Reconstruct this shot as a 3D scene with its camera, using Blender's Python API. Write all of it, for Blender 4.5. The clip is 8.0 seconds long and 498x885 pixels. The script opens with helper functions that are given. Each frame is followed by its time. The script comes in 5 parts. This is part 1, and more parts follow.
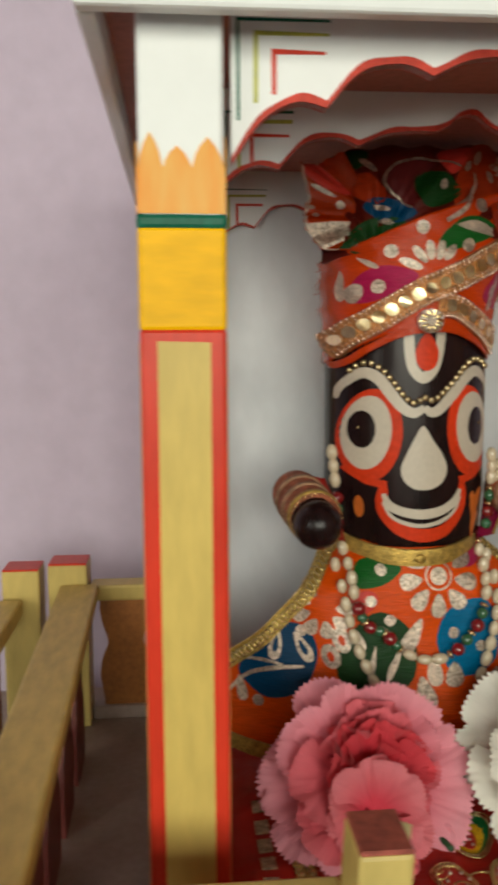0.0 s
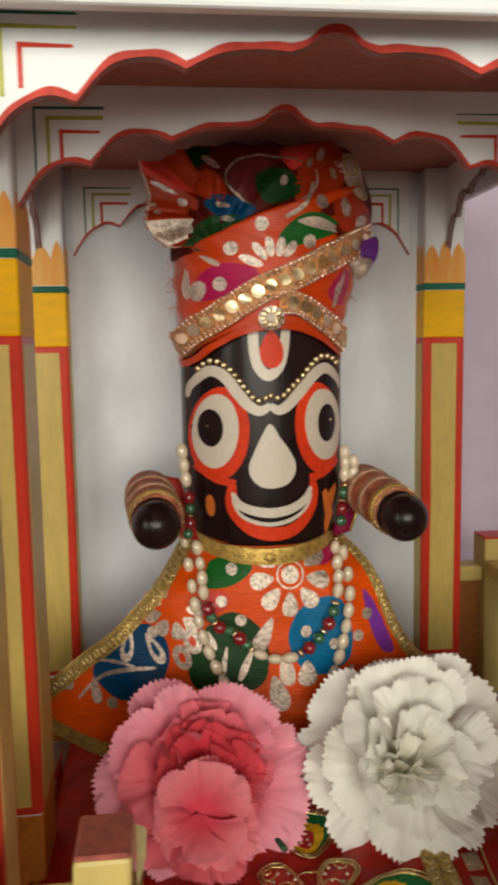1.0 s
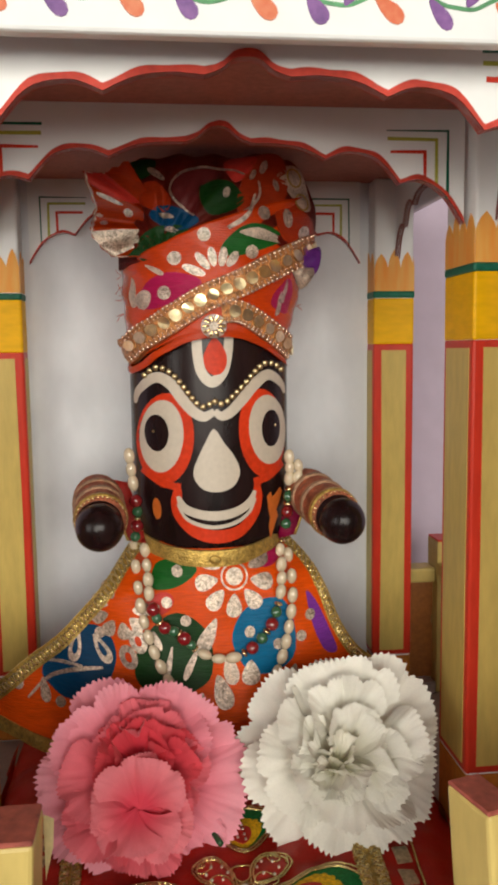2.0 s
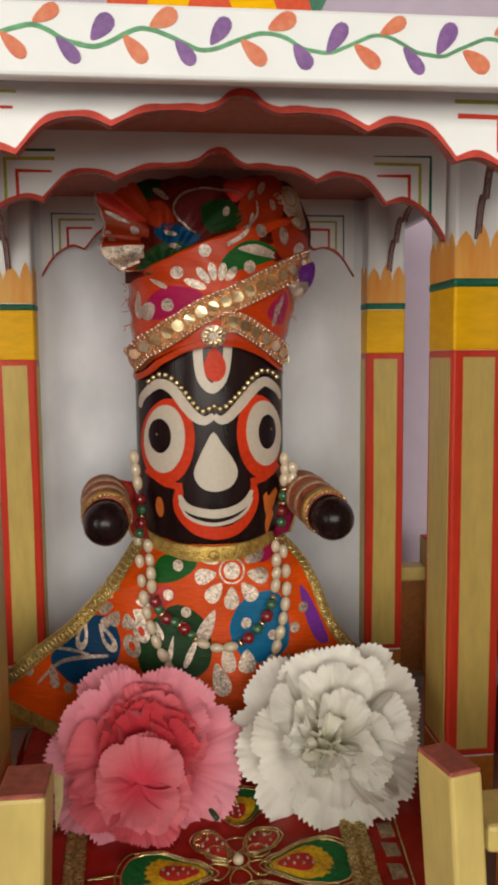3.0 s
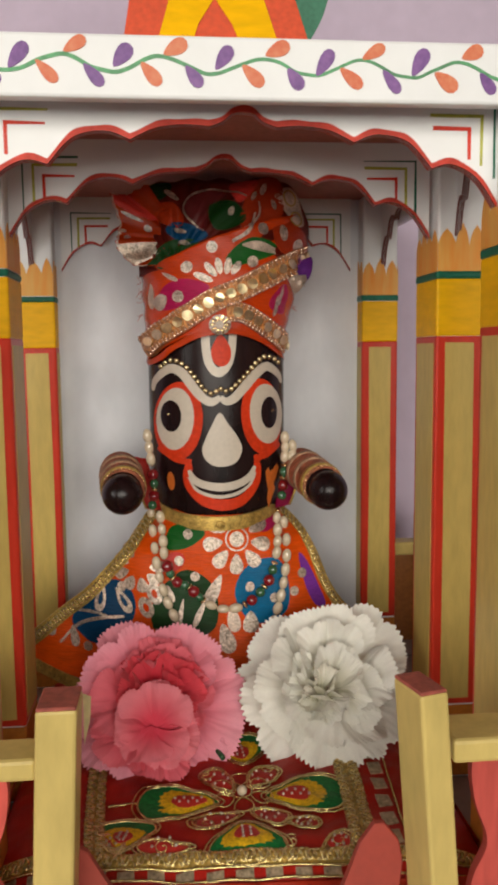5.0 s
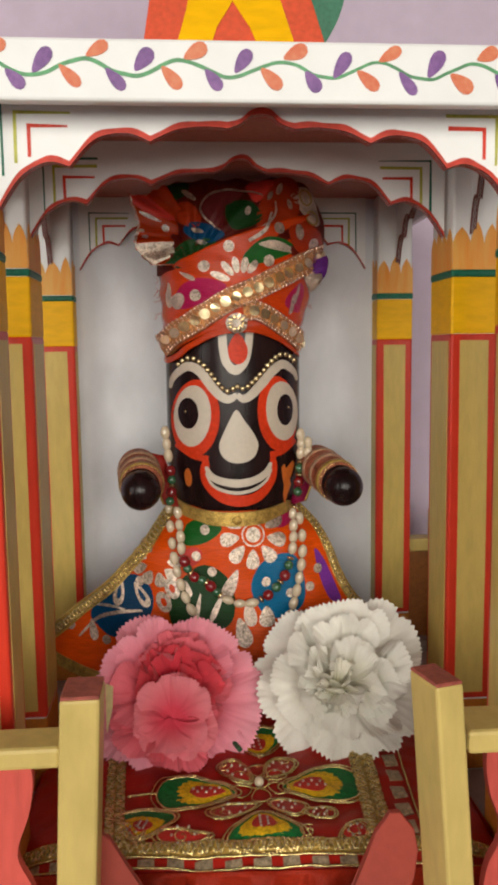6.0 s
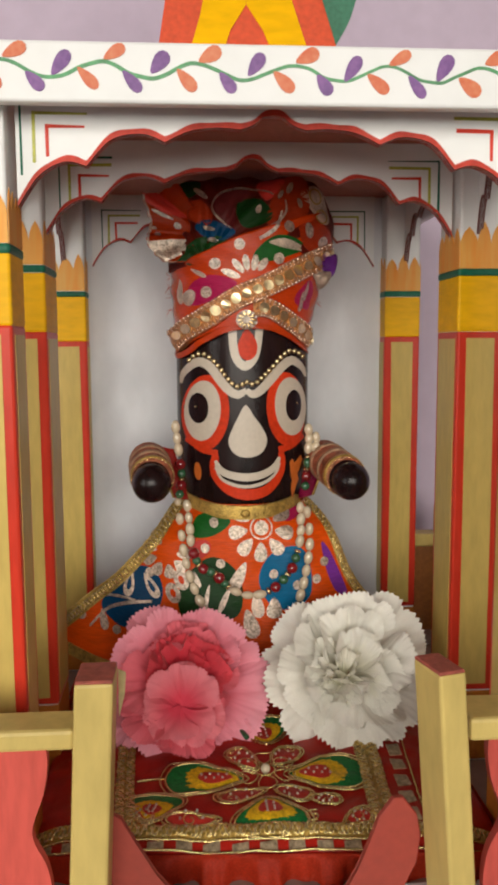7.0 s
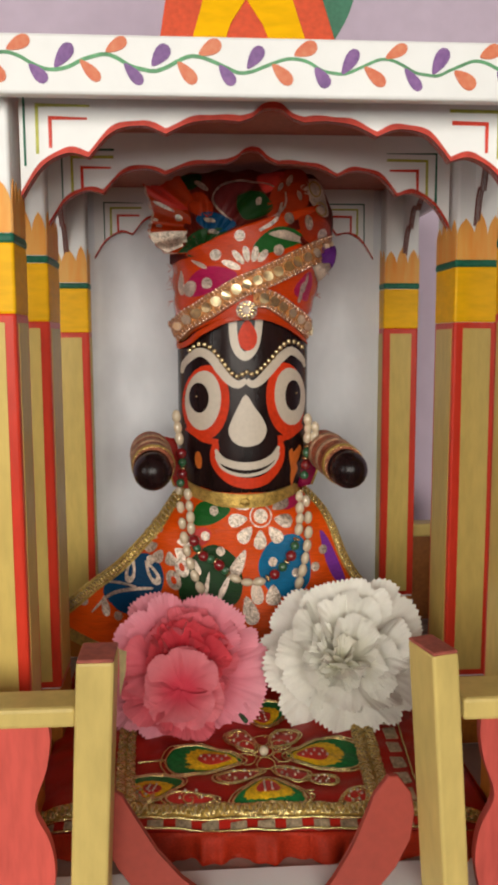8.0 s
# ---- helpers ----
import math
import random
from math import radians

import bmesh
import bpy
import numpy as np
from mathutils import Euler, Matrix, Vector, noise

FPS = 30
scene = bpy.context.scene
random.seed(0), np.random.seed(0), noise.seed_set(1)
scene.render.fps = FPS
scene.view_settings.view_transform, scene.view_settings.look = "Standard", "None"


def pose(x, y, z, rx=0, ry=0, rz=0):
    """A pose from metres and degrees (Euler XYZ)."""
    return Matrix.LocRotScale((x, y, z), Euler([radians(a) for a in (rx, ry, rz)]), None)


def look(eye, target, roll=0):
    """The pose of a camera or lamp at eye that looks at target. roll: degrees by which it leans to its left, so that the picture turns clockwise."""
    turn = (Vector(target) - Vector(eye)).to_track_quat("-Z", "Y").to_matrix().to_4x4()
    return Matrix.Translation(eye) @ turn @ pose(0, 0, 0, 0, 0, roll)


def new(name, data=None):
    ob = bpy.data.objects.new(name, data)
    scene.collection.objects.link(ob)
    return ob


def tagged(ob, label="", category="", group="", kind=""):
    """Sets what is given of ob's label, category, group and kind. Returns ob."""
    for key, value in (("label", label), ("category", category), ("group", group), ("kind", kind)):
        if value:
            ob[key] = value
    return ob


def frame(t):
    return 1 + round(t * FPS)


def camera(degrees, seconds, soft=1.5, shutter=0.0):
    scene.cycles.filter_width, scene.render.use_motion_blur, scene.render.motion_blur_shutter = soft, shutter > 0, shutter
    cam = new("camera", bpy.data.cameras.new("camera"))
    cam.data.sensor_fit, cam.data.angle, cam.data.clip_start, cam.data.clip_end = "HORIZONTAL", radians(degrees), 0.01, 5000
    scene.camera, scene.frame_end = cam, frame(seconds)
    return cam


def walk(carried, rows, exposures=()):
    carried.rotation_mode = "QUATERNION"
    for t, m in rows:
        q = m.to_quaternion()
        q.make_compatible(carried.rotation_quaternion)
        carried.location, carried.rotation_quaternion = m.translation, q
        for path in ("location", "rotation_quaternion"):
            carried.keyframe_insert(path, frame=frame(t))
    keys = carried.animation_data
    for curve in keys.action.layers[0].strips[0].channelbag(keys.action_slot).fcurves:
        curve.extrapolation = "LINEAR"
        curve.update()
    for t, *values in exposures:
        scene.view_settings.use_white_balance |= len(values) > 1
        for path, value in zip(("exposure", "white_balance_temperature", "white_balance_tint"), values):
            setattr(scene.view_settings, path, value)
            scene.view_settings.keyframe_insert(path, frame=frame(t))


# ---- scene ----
# ---- camera and walk ----
cam = camera(34.0, 8.0, soft=3.5, shutter=0.5)
PATH = [
    (0, (-0.111, -0.366, 1.021), (0.056, 1.613, 0.787), -0.3),
    (0.5, (-0.075, -0.366, 1.019), (0.114, 1.611, 0.788), -0.5),
    (1, (-0.048, -0.369, 1.019), (0.16, 1.607, 0.788), -0.9),
    (1.5, (-0.03, -0.373, 1.02), (0.197, 1.6, 0.788), -0.8),
    (3, (-0.024, -0.407, 1.022), (0.183, 1.571, 0.812), -0.5),
    (3.5, (-0.025, -0.423, 1.02), (0.185, 1.555, 0.804), -0.3),
    (4, (-0.022, -0.438, 1.02), (0.191, 1.538, 0.803), -0.4),
    (5.5, (-0.027, -0.449, 1.016), (0.14, 1.531, 0.794), -0.7),
    (6, (-0.028, -0.453, 1.017), (0.127, 1.528, 0.793), -0.7),
    (6.5, (-0.033, -0.458, 1.018), (0.115, 1.524, 0.793), -0.6),
    (7, (-0.03, -0.461, 1.017), (0.109, 1.52, 0.784), -0.3),
    (7.5, (-0.032, -0.465, 1.016), (0.101, 1.516, 0.781), -0.2),
    (8, (-0.029, -0.468, 1.014), (0.104, 1.512, 0.771), -0.2),
]
EXPOSURES = [(0, -0.50, 6500, 0), (0.5, -0.44, 6500, 3), (1, -0.27, 6500, 6), (1.5, -0.12, 6500, 8), (3, -0.46, 6500, 9), (3.5, -0.54, 6500, 10), (4, -0.54, 6500, 10),
             (5.5, -0.38, 6500, 10), (8, -0.38, 6500, 10)]
walk(cam, [(t, look(eye, target, roll)) for t, eye, target, roll in PATH], exposures=EXPOSURES)

# ---- world and light ----
world = bpy.data.worlds.new("sky")
scene.world = world
world.use_nodes = True
wn = world.node_tree.nodes
sky = wn.new("ShaderNodeTexSky")
sky.sky_type = "NISHITA"
sky.sun_disc = False
sky.sun_elevation = radians(40)
sky.sun_rotation = radians(200)
wn["Background"].inputs["Strength"].default_value = 0.1
world.node_tree.links.new(sky.outputs["Color"], wn["Background"].inputs["Color"])


def lamp(name, kind, energy, matrix, color, size=None):
    data = bpy.data.lights.new(name, kind)
    data.energy, data.color = energy, color
    if size:
        data.shape, data.size, data.size_y = "RECTANGLE", size[0], size[1]
    ob = new(name, data)
    ob.matrix_world = matrix
    return ob


lamp("south_window_light", "AREA", 42.0, look((-0.05, -1.97, 1.27), (0.0, 0.0, 0.98)), (1.0, 0.945, 0.84), (1.5, 0.8))
lamp("west_window_light", "AREA", 12.0, look((-1.57, -1.35, 1.2), (0.0, 0.0, 0.98)), (1.0, 0.96, 0.90), (0.8, 0.9))


# ---- materials ----
def mat(name, color, rough=0.5, metal=0.0, vary=0.12, fine=400.0, coarse=25.0, bump=0.15, stretch=(1, 1, 1), second=None, coat=0.0, rand=0.0, wavy=0.0):
    """A principled material with colour variation at two scales, and a fine relief."""
    m = bpy.data.materials.new(name)
    m.use_nodes = True
    n, l = m.node_tree.nodes, m.node_tree.links
    b = n["Principled BSDF"]
    b.inputs["Roughness"].default_value = rough
    b.inputs["Metallic"].default_value = metal
    b.inputs["Coat Weight"].default_value = coat
    tex = n.new("ShaderNodeTexCoord")
    mp = n.new("ShaderNodeMapping")
    mp.inputs["Scale"].default_value = stretch
    l.new(tex.outputs["Object"], mp.inputs["Vector"])
    a = n.new("ShaderNodeTexNoise")
    a.inputs["Scale"].default_value, a.inputs["Detail"].default_value = coarse, 4
    f = n.new("ShaderNodeTexNoise")
    f.inputs["Scale"].default_value, f.inputs["Detail"].default_value = fine, 3
    l.new(mp.outputs["Vector"], a.inputs["Vector"])
    l.new(mp.outputs["Vector"], f.inputs["Vector"])
    add = n.new("ShaderNodeMath")
    add.operation = "ADD"
    l.new(a.outputs["Fac"], add.inputs[0])
    l.new(f.outputs["Fac"], add.inputs[1])
    ramp = n.new("ShaderNodeMapRange")
    ramp.inputs["From Min"].default_value, ramp.inputs["From Max"].default_value = 0.7, 1.3
    l.new(add.outputs[0], ramp.inputs["Value"])
    mix = n.new("ShaderNodeMix")
    mix.data_type = "RGBA"
    lo = [c * (1 - vary * 1.4) for c in color] if second is None else second
    hi = [min(1.0, c * (1 + vary)) for c in color]
    mix.inputs["A"].default_value = (*lo, 1)
    mix.inputs["B"].default_value = (*hi, 1)
    l.new(ramp.outputs["Result"], mix.inputs["Factor"])
    out = mix.outputs["Result"]
    if rand:
        info = n.new("ShaderNodeObjectInfo")
        hsv = n.new("ShaderNodeHueSaturation")
        rr = n.new("ShaderNodeMapRange")
        rr.inputs["To Min"].default_value, rr.inputs["To Max"].default_value = 1 - rand, 1 + rand
        l.new(info.outputs["Random"], rr.inputs["Value"])
        l.new(rr.outputs["Result"], hsv.inputs["Value"])
        l.new(out, hsv.inputs["Color"])
        out = hsv.outputs["Color"]
    l.new(out, b.inputs["Base Color"])
    if bump:
        bp = n.new("ShaderNodeBump")
        bp.inputs["Strength"].default_value, bp.inputs["Distance"].default_value = bump, 0.0006
        l.new(f.outputs["Fac"], bp.inputs["Height"])
        l.new(bp.outputs["Normal"], b.inputs["Normal"])
        if wavy:
            w = n.new("ShaderNodeTexNoise")
            w.inputs["Scale"].default_value, w.inputs["Detail"].default_value = 12.0, 3
            l.new(mp.outputs["Vector"], w.inputs["Vector"])
            wb = n.new("ShaderNodeBump")
            wb.inputs["Strength"].default_value, wb.inputs["Distance"].default_value = 1.0, wavy
            l.new(w.outputs["Fac"], wb.inputs["Height"])
            l.new(wb.outputs["Normal"], bp.inputs["Normal"])
    return m


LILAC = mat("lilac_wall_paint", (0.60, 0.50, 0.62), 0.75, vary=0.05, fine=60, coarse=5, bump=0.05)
# Unseen walls, ceiling and floor, darkened to cut the light they bounce.
FARWALL = mat("bounce_cutting_lilac", (0.27, 0.22, 0.25), 0.8, vary=0.06, fine=160, coarse=6, bump=0.2)
PLASTER = mat("ceiling_paint", (0.30, 0.28, 0.26), 0.85, vary=0.05, fine=100, coarse=4)
STONE = mat("grey_floor_tile", (0.16, 0.14, 0.13), 0.4, fine=200, coarse=8)
WHITE = mat("white_enamel_paint", (0.79, 0.80, 0.79), 0.4, vary=0.025, fine=90, coarse=12, bump=0.05)
# Deck paint is darkened: shade beneath the rails is put into its colour.
DECK = mat("shaded_deck_paint", (0.33, 0.25, 0.21), 0.5, vary=0.1, fine=260, coarse=20)
PANEL = mat("white_back_board", (0.69, 0.705, 0.73), 0.5, vary=0.10, fine=50, coarse=8, bump=0.06, stretch=(1, 1, 0.6), wavy=0.003)
PANEL.node_tree.nodes["Principled BSDF"].inputs["Specular IOR Level"].default_value = 0.4
CREAM = mat("cream_yellow_paint", (0.57, 0.435, 0.145), 0.33, vary=0.1, fine=220, coarse=22, stretch=(1, 1, 0.3))
KHAKI = mat("khaki_gold_paint", (0.60, 0.44, 0.125), 0.34, vary=0.1, fine=300, coarse=26, stretch=(1, 1, 0.25))
RED = mat("red_poster_paint", (0.60, 0.042, 0.02), 0.3, vary=0.1, fine=420, coarse=60, stretch=(1, 1, 0.2))
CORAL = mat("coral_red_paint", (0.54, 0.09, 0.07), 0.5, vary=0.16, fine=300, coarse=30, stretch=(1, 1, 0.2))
MAROON = mat("dull_red_soffit_paint", (0.42, 0.15, 0.12), 0.5, vary=0.15)
YELLOW = mat("chrome_yellow_paint", (0.88, 0.47, 0.0), 0.45, vary=0.1, fine=320, coarse=30, stretch=(0.3, 0.3, 1))
ORANGE = mat("orange_brush_paint", (0.74, 0.27, 0.035), 0.42, second=(0.80, 0.46, 0.12), fine=260, coarse=120, stretch=(1, 1, 0.15))
BROWNSHADE = mat("shaded_brown_orange_paint", (0.34, 0.12, 0.022), 0.5, vary=0.2)
DARKRED = mat("dark_red_side_paint", (0.22, 0.05, 0.04), 0.5, vary=0.2)
BASEO = mat("brown_orange_paint", (0.50, 0.17, 0.025), 0.45, vary=0.15)
EDGE = mat("arch_edge_red_paint", (0.52, 0.050, 0.030), 0.45, vary=0.2, fine=420, coarse=60)
GREEN = mat("bottle_green_paint", (0.01, 0.13, 0.075), 0.4, vary=0.2)
LIME = mat("olive_lime_paint", (0.42, 0.42, 0.05), 0.45, vary=0.2)
VINE = mat("vine_green_paint", (0.08, 0.30, 0.12), 0.45, vary=0.25)
LEAFO = mat("orange_leaf_paint", (0.54, 0.10, 0.03), 0.45, second=(0.66, 0.21, 0.09), fine=500, coarse=140)
LEAFP = mat("purple_leaf_paint", (0.11, 0.035, 0.18), 0.45, second=(0.23, 0.09, 0.31), fine=500, coarse=140)
TABLE = mat("brown_table_wood", (0.22, 0.12, 0.06), 0.45, vary=0.2, fine=60, coarse=5, stretch=(0.2, 1, 1))
SIDERAIL = mat("worn_khaki_rail_paint", (0.60, 0.43, 0.13), 0.4, vary=0.16, fine=260, coarse=24, stretch=(1, 0.3, 1))
for m in (YELLOW, RED, CORAL, ORANGE, GREEN, BASEO, KHAKI, CREAM, SIDERAIL, MAROON, EDGE):
    m.node_tree.nodes["Principled BSDF"].inputs["Specular IOR Level"].default_value = 0.18
GLASS = bpy.data.materials.new("window_glass")
GLASS.use_nodes = True
GLASS.node_tree.nodes["Principled BSDF"].inputs["Transmission Weight"].default_value = 1.0
GLASS.node_tree.nodes["Principled BSDF"].inputs["Roughness"].default_value = 0.02


# ---- mesh helpers ----
def part(name, bm, material, parent=None, label="", smooth=False):
    me = bpy.data.meshes.new(name)
    bmesh.ops.recalc_face_normals(bm, faces=bm.faces)
    if smooth:
        for fc in bm.faces:
            fc.smooth = True
    bm.to_mesh(me)
    bm.free()
    for m in (material if isinstance(material, (list, tuple)) else [material]):
        me.materials.append(m)
    ob = new(name, me)
    if parent is not None:
        ob.parent = parent
    if label:
        tagged(ob, label)
    return ob


def thing(name, place, label, category, group="", kind=""):
    ob = new(name)
    ob.empty_display_size = 0.02
    ob.location = place
    return tagged(ob, label, category, group, kind)


def box(bm, x0, x1, y0, y1, z0, z1, bevel=0.0, seg=1, mi=0):
    r = bmesh.ops.create_cube(bm, size=1.0)
    for v in r["verts"]:
        v.co = Vector(((x0 + x1) / 2 + v.co.x * (x1 - x0), (y0 + y1) / 2 + v.co.y * (y1 - y0), (z0 + z1) / 2 + v.co.z * (z1 - z0)))
    fs = {fc for v in r["verts"] for fc in v.link_faces}
    for fc in fs:
        fc.material_index = mi
    if bevel:
        es = list({e for v in r["verts"] for e in v.link_edges})
        bmesh.ops.bevel(bm, geom=es, offset=bevel, segments=seg, affect="EDGES", profile=0.5)
    return bm


def boxed(*a, **k):
    return box(bmesh.new(), *a, **k)


def slab(pts, y0, y1, bm=None, axis="y"):
    """A flat shape given by its outline (a, z), y0 to y1 thick, cut out of board."""
    bm = bm or bmesh.new()
    put = (lambda a, y, z: (a, y, z)) if axis == "y" else (lambda a, y, z: (y, a, z))
    f = [bm.verts.new(put(a, y0, z)) for a, z in pts]
    b = [bm.verts.new(put(a, y1, z)) for a, z in pts]
    bm.faces.new(f)
    bm.faces.new(b[::-1])
    for i in range(len(pts)):
        j = (i + 1) % len(pts)
        bm.faces.new((f[i], b[i], b[j], f[j]))
    return bm


def spline(pts, n=8, closed=False):
    """Points on a smooth line through pts."""
    P = [np.array(p, float) for p in pts]
    out = []
    m = len(P)
    for i in range(m if closed else m - 1):
        if closed:
            a, b, c, d = P[i - 1], P[i], P[(i + 1) % m], P[(i + 2) % m]
        else:
            a, b, c, d = P[max(i - 1, 0)], P[i], P[i + 1], P[min(i + 2, m - 1)]
        for k in range(n):
            t = k / n
            out.append(0.5 * (2 * b + (c - a) * t + (2 * a - 5 * b + 4 * c - d) * t * t + (3 * b - a - 3 * c + d) * t ** 3))
    if not closed:
        out.append(P[-1])
    return out


def band(pts, widths, n=6):
    """The outline of a painted line along pts, as wide as widths say."""
    q = spline(pts, n)
    w = np.interp(np.linspace(0, 1, len(q)), np.linspace(0, 1, len(widths)), widths)
    left, right = [], []
    for i, p in enumerate(q):
        d = q[min(i + 1, len(q) - 1)] - q[max(i - 1, 0)]
        d = d / (np.linalg.norm(d) + 1e-12)
        k = np.array([-d[1], d[0]]) * w[i] / 2
        left.append(tuple(p + k))
        right.append(tuple(p - k))
    return left + right[::-1]


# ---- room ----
# East, south and west walls are unseen; FARWALL darkens them against bounced light.
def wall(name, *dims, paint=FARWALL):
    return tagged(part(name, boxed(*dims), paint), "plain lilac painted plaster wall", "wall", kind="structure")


bm = boxed(-1.7, 1.7, -2.2, 0.4, -0.1, 0.0)
tagged(part("floor", bm, STONE), "plain grey tiled room floor", "floor", kind="structure")
bm = boxed(-1.7, 1.7, -2.2, 0.4, 2.6, 2.7)
tagged(part("ceiling", bm, PLASTER), "plain grey painted ceiling", "ceiling", kind="structure")
wall("wall_north", -1.6, 1.6, 0.20, 0.30, 0.0, 2.6, paint=LILAC)
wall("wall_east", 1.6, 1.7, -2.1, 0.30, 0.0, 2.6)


def window(name, axis, c0, c1, w0, w1, z0, z1):
    bm = bmesh.new()
    f = 0.04
    for a, b, z, k in ((w0, w1, z0, z0 + f), (w0, w1, z1 - f, z1), (w0, w0 + f, z0 + f, z1 - f), (w1 - f, w1, z0 + f, z1 - f)):
        box(bm, *((a, b, c0, c1) if axis == "x" else (c0, c1, a, b)), z, k)
    ob = tagged(part(name, bm, WHITE), "white framed window in the lilac wall", "window", kind="structure")
    m = (c0 + c1) / 2
    bm = boxed(*((w0 + f, w1 - f, m, m + 0.004) if axis == "x" else (m, m + 0.004, w0 + f, w1 - f)), z0 + f, z1 - f)
    part("pane", bm, GLASS, ob).visible_shadow = False


bm = bmesh.new()
for a, b, z, k in ((-1.6, -0.87, 0.0, 2.6), (0.77, 1.6, 0.0, 2.6), (-0.87, 0.77, 0.0, 0.82), (-0.87, 0.77, 1.72, 2.6)):
    box(bm, a, b, -2.1, -2.0, z, k)
tagged(part("wall_south", bm, FARWALL), "darkened lilac wall out of view, with a wide window", "wall", kind="structure")
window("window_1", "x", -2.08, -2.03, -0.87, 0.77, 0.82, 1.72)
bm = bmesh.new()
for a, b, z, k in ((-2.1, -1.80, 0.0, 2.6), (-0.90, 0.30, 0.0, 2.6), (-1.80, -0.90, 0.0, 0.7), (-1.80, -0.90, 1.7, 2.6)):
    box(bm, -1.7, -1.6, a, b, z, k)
tagged(part("wall_west", bm, FARWALL), "darkened lilac side wall out of view, with a window", "wall", kind="structure")
window("window_2", "y", -1.68, -1.63, -1.80, -0.90, 0.7, 1.7)

table = thing("table", (0, 0, 0), "brown wooden table carrying the painted chariot", "table")
part("tabletop", boxed(-0.6, 0.6, -0.3, 0.18, 0.735, 0.765, 0.004), TABLE, table)
for x in (-0.55, 0.55):
    for y in (-0.25, 0.13):
        part("leg", boxed(x - 0.025, x + 0.025, y - 0.025, y + 0.025, 0.0, 0.735, 0.003), TABLE, table)

# ---- the chariot ----
FLOOR, SOFFIT, TOP = 0.797, 1.1165, 1.1255
chariot = thing("chariot", (0, 0, 0), "hand-painted wooden toy temple chariot with scalloped arches", "chariot")
part("deck", boxed(-0.235, 0.235, -0.215, 0.16, 0.765, FLOOR, 0.0015), DECK, chariot, "painted deck board, its colour darkened for shade")
# Thin board added to keep the front light where the deck paint carries shade.
part("front_lightener", boxed(-0.2, 0.2, -0.214, -0.1555, FLOOR, FLOOR + 0.0015, 0.0005), WHITE, chariot, "thin white board added to lighten the deck's front")


def wob(a=0.0003):
    return random.uniform(-a, a)


def flame(x0, x1, peaks, z0, zv, zp):
    """The outline of a painted crown of flames from x0 to x1."""
    pts = [(x0, z0)]
    n = peaks
    cuts = [0.0] + [(i + wob(0.16)) / n for i in range(1, n)] + [1.0]
    for i in range(n):
        a = x0 + (x1 - x0) * cuts[i]
        w = (x1 - x0) * (cuts[i + 1] - cuts[i])
        up = zp + wob(0.0022)
        pts += [(a, zv + wob(0.0008))] + [(a + p * w, zv + (up - zv) * q) for p, q in ((0.10, 0.40), (0.26, 0.74), (0.42, 0.94), (0.50, 1.06), (0.57, 0.94), (0.74, 0.72), (0.90, 0.36))]
    pts += [(x1, zv), (x1, z0)]
    return pts


def post(x, y, depth, low=0.0, tip=1.0785, sink=0.0):
    """A square post: white head, flame crown, green and yellow bands, red-edged khaki shaft, brown-orange foot."""
    x0, x1, y0, y1 = x - 0.0115, x + 0.0115, y, y + depth
    p = part("post", boxed(x0, x1, y0, y1, FLOOR, SOFFIT, 0.0012, 2), WHITE, chariot, "square post with painted bands")

    def ring(name, material, z0, z1, o):
        part(name, boxed(x0 - o, x1 + o, y0 - o, y1 + o, z0 + wob(), z1 + wob(), 0.0012, 2), material, p)

    ring("foot_band", BASEO, FLOOR + 0.0005, 0.8365, 0.0003)
    ring("red_shaft", RED, 0.8365, 1.0265 - sink, 0.0004)
    ring("yellow_band", YELLOW, 1.0256 - sink, 1.054 - low, 0.0005)
    ring("green_band", GREEN, 1.0535 - low, 1.0575 - low, 0.0008)
    for s, e in ((y0, -1), (y1, 1)):
        o = slab([(x0 + 0.0042 + wob(), 0.8398 + wob()), (x0 + 0.0044 + wob(), 0.93), (x0 + 0.0042 + wob(), 1.0228 - sink + wob()), (x1 - 0.0043 + wob(), 1.0226 - sink + wob()), (x1 - 0.0041 + wob(), 0.93), (x1 - 0.0043 + wob(), 0.84 + wob())], s, s + e * 0.0007)
        part("shaft_panel", o, KHAKI, p)
        part("flame_crown", slab(flame(x0, x1, 3, 1.0575 - low, 1.069 - low * 0.5, tip), s + e * 0.0001, s + e * 0.0005), ORANGE, p)
    for s, e in ((x0, -1), (x1, 1)):
        o = slab([(y0 + 0.0032 + wob(), 0.84), (y0 + 0.0034 + wob(), 1.0227 - sink), (y1 - 0.0034 + wob(), 1.0227 - sink), (y1 - 0.0032, 0.84)], s, s + e * 0.0007, axis="x")
        part("shaft_panel", o, KHAKI, p)
        part("flame_crown", slab(flame(y0, y1, 4, 1.0575 - low, 1.069 - low * 0.5, tip), s + e * 0.0001, s + e * 0.0005, axis="x"), ORANGE, p)
    return p


post(-0.1113, -0.058, 0.033, 0.0008, 1.0768, 0.0012)
post(0.1150, -0.058, 0.033, 0.0024, 1.0752, 0.0020)
post(0.1115, 0.082, 0.033, 0.0040, 1.0750, 0.0028)
post(-0.1098, 0.082, 0.033, 0.0038, 1.0755, 0.0048)
post(-0.1098, -0.141, 0.024, 0.0010, 1.0760, 0.0005)
post(0.1133, -0.152, 0.033)

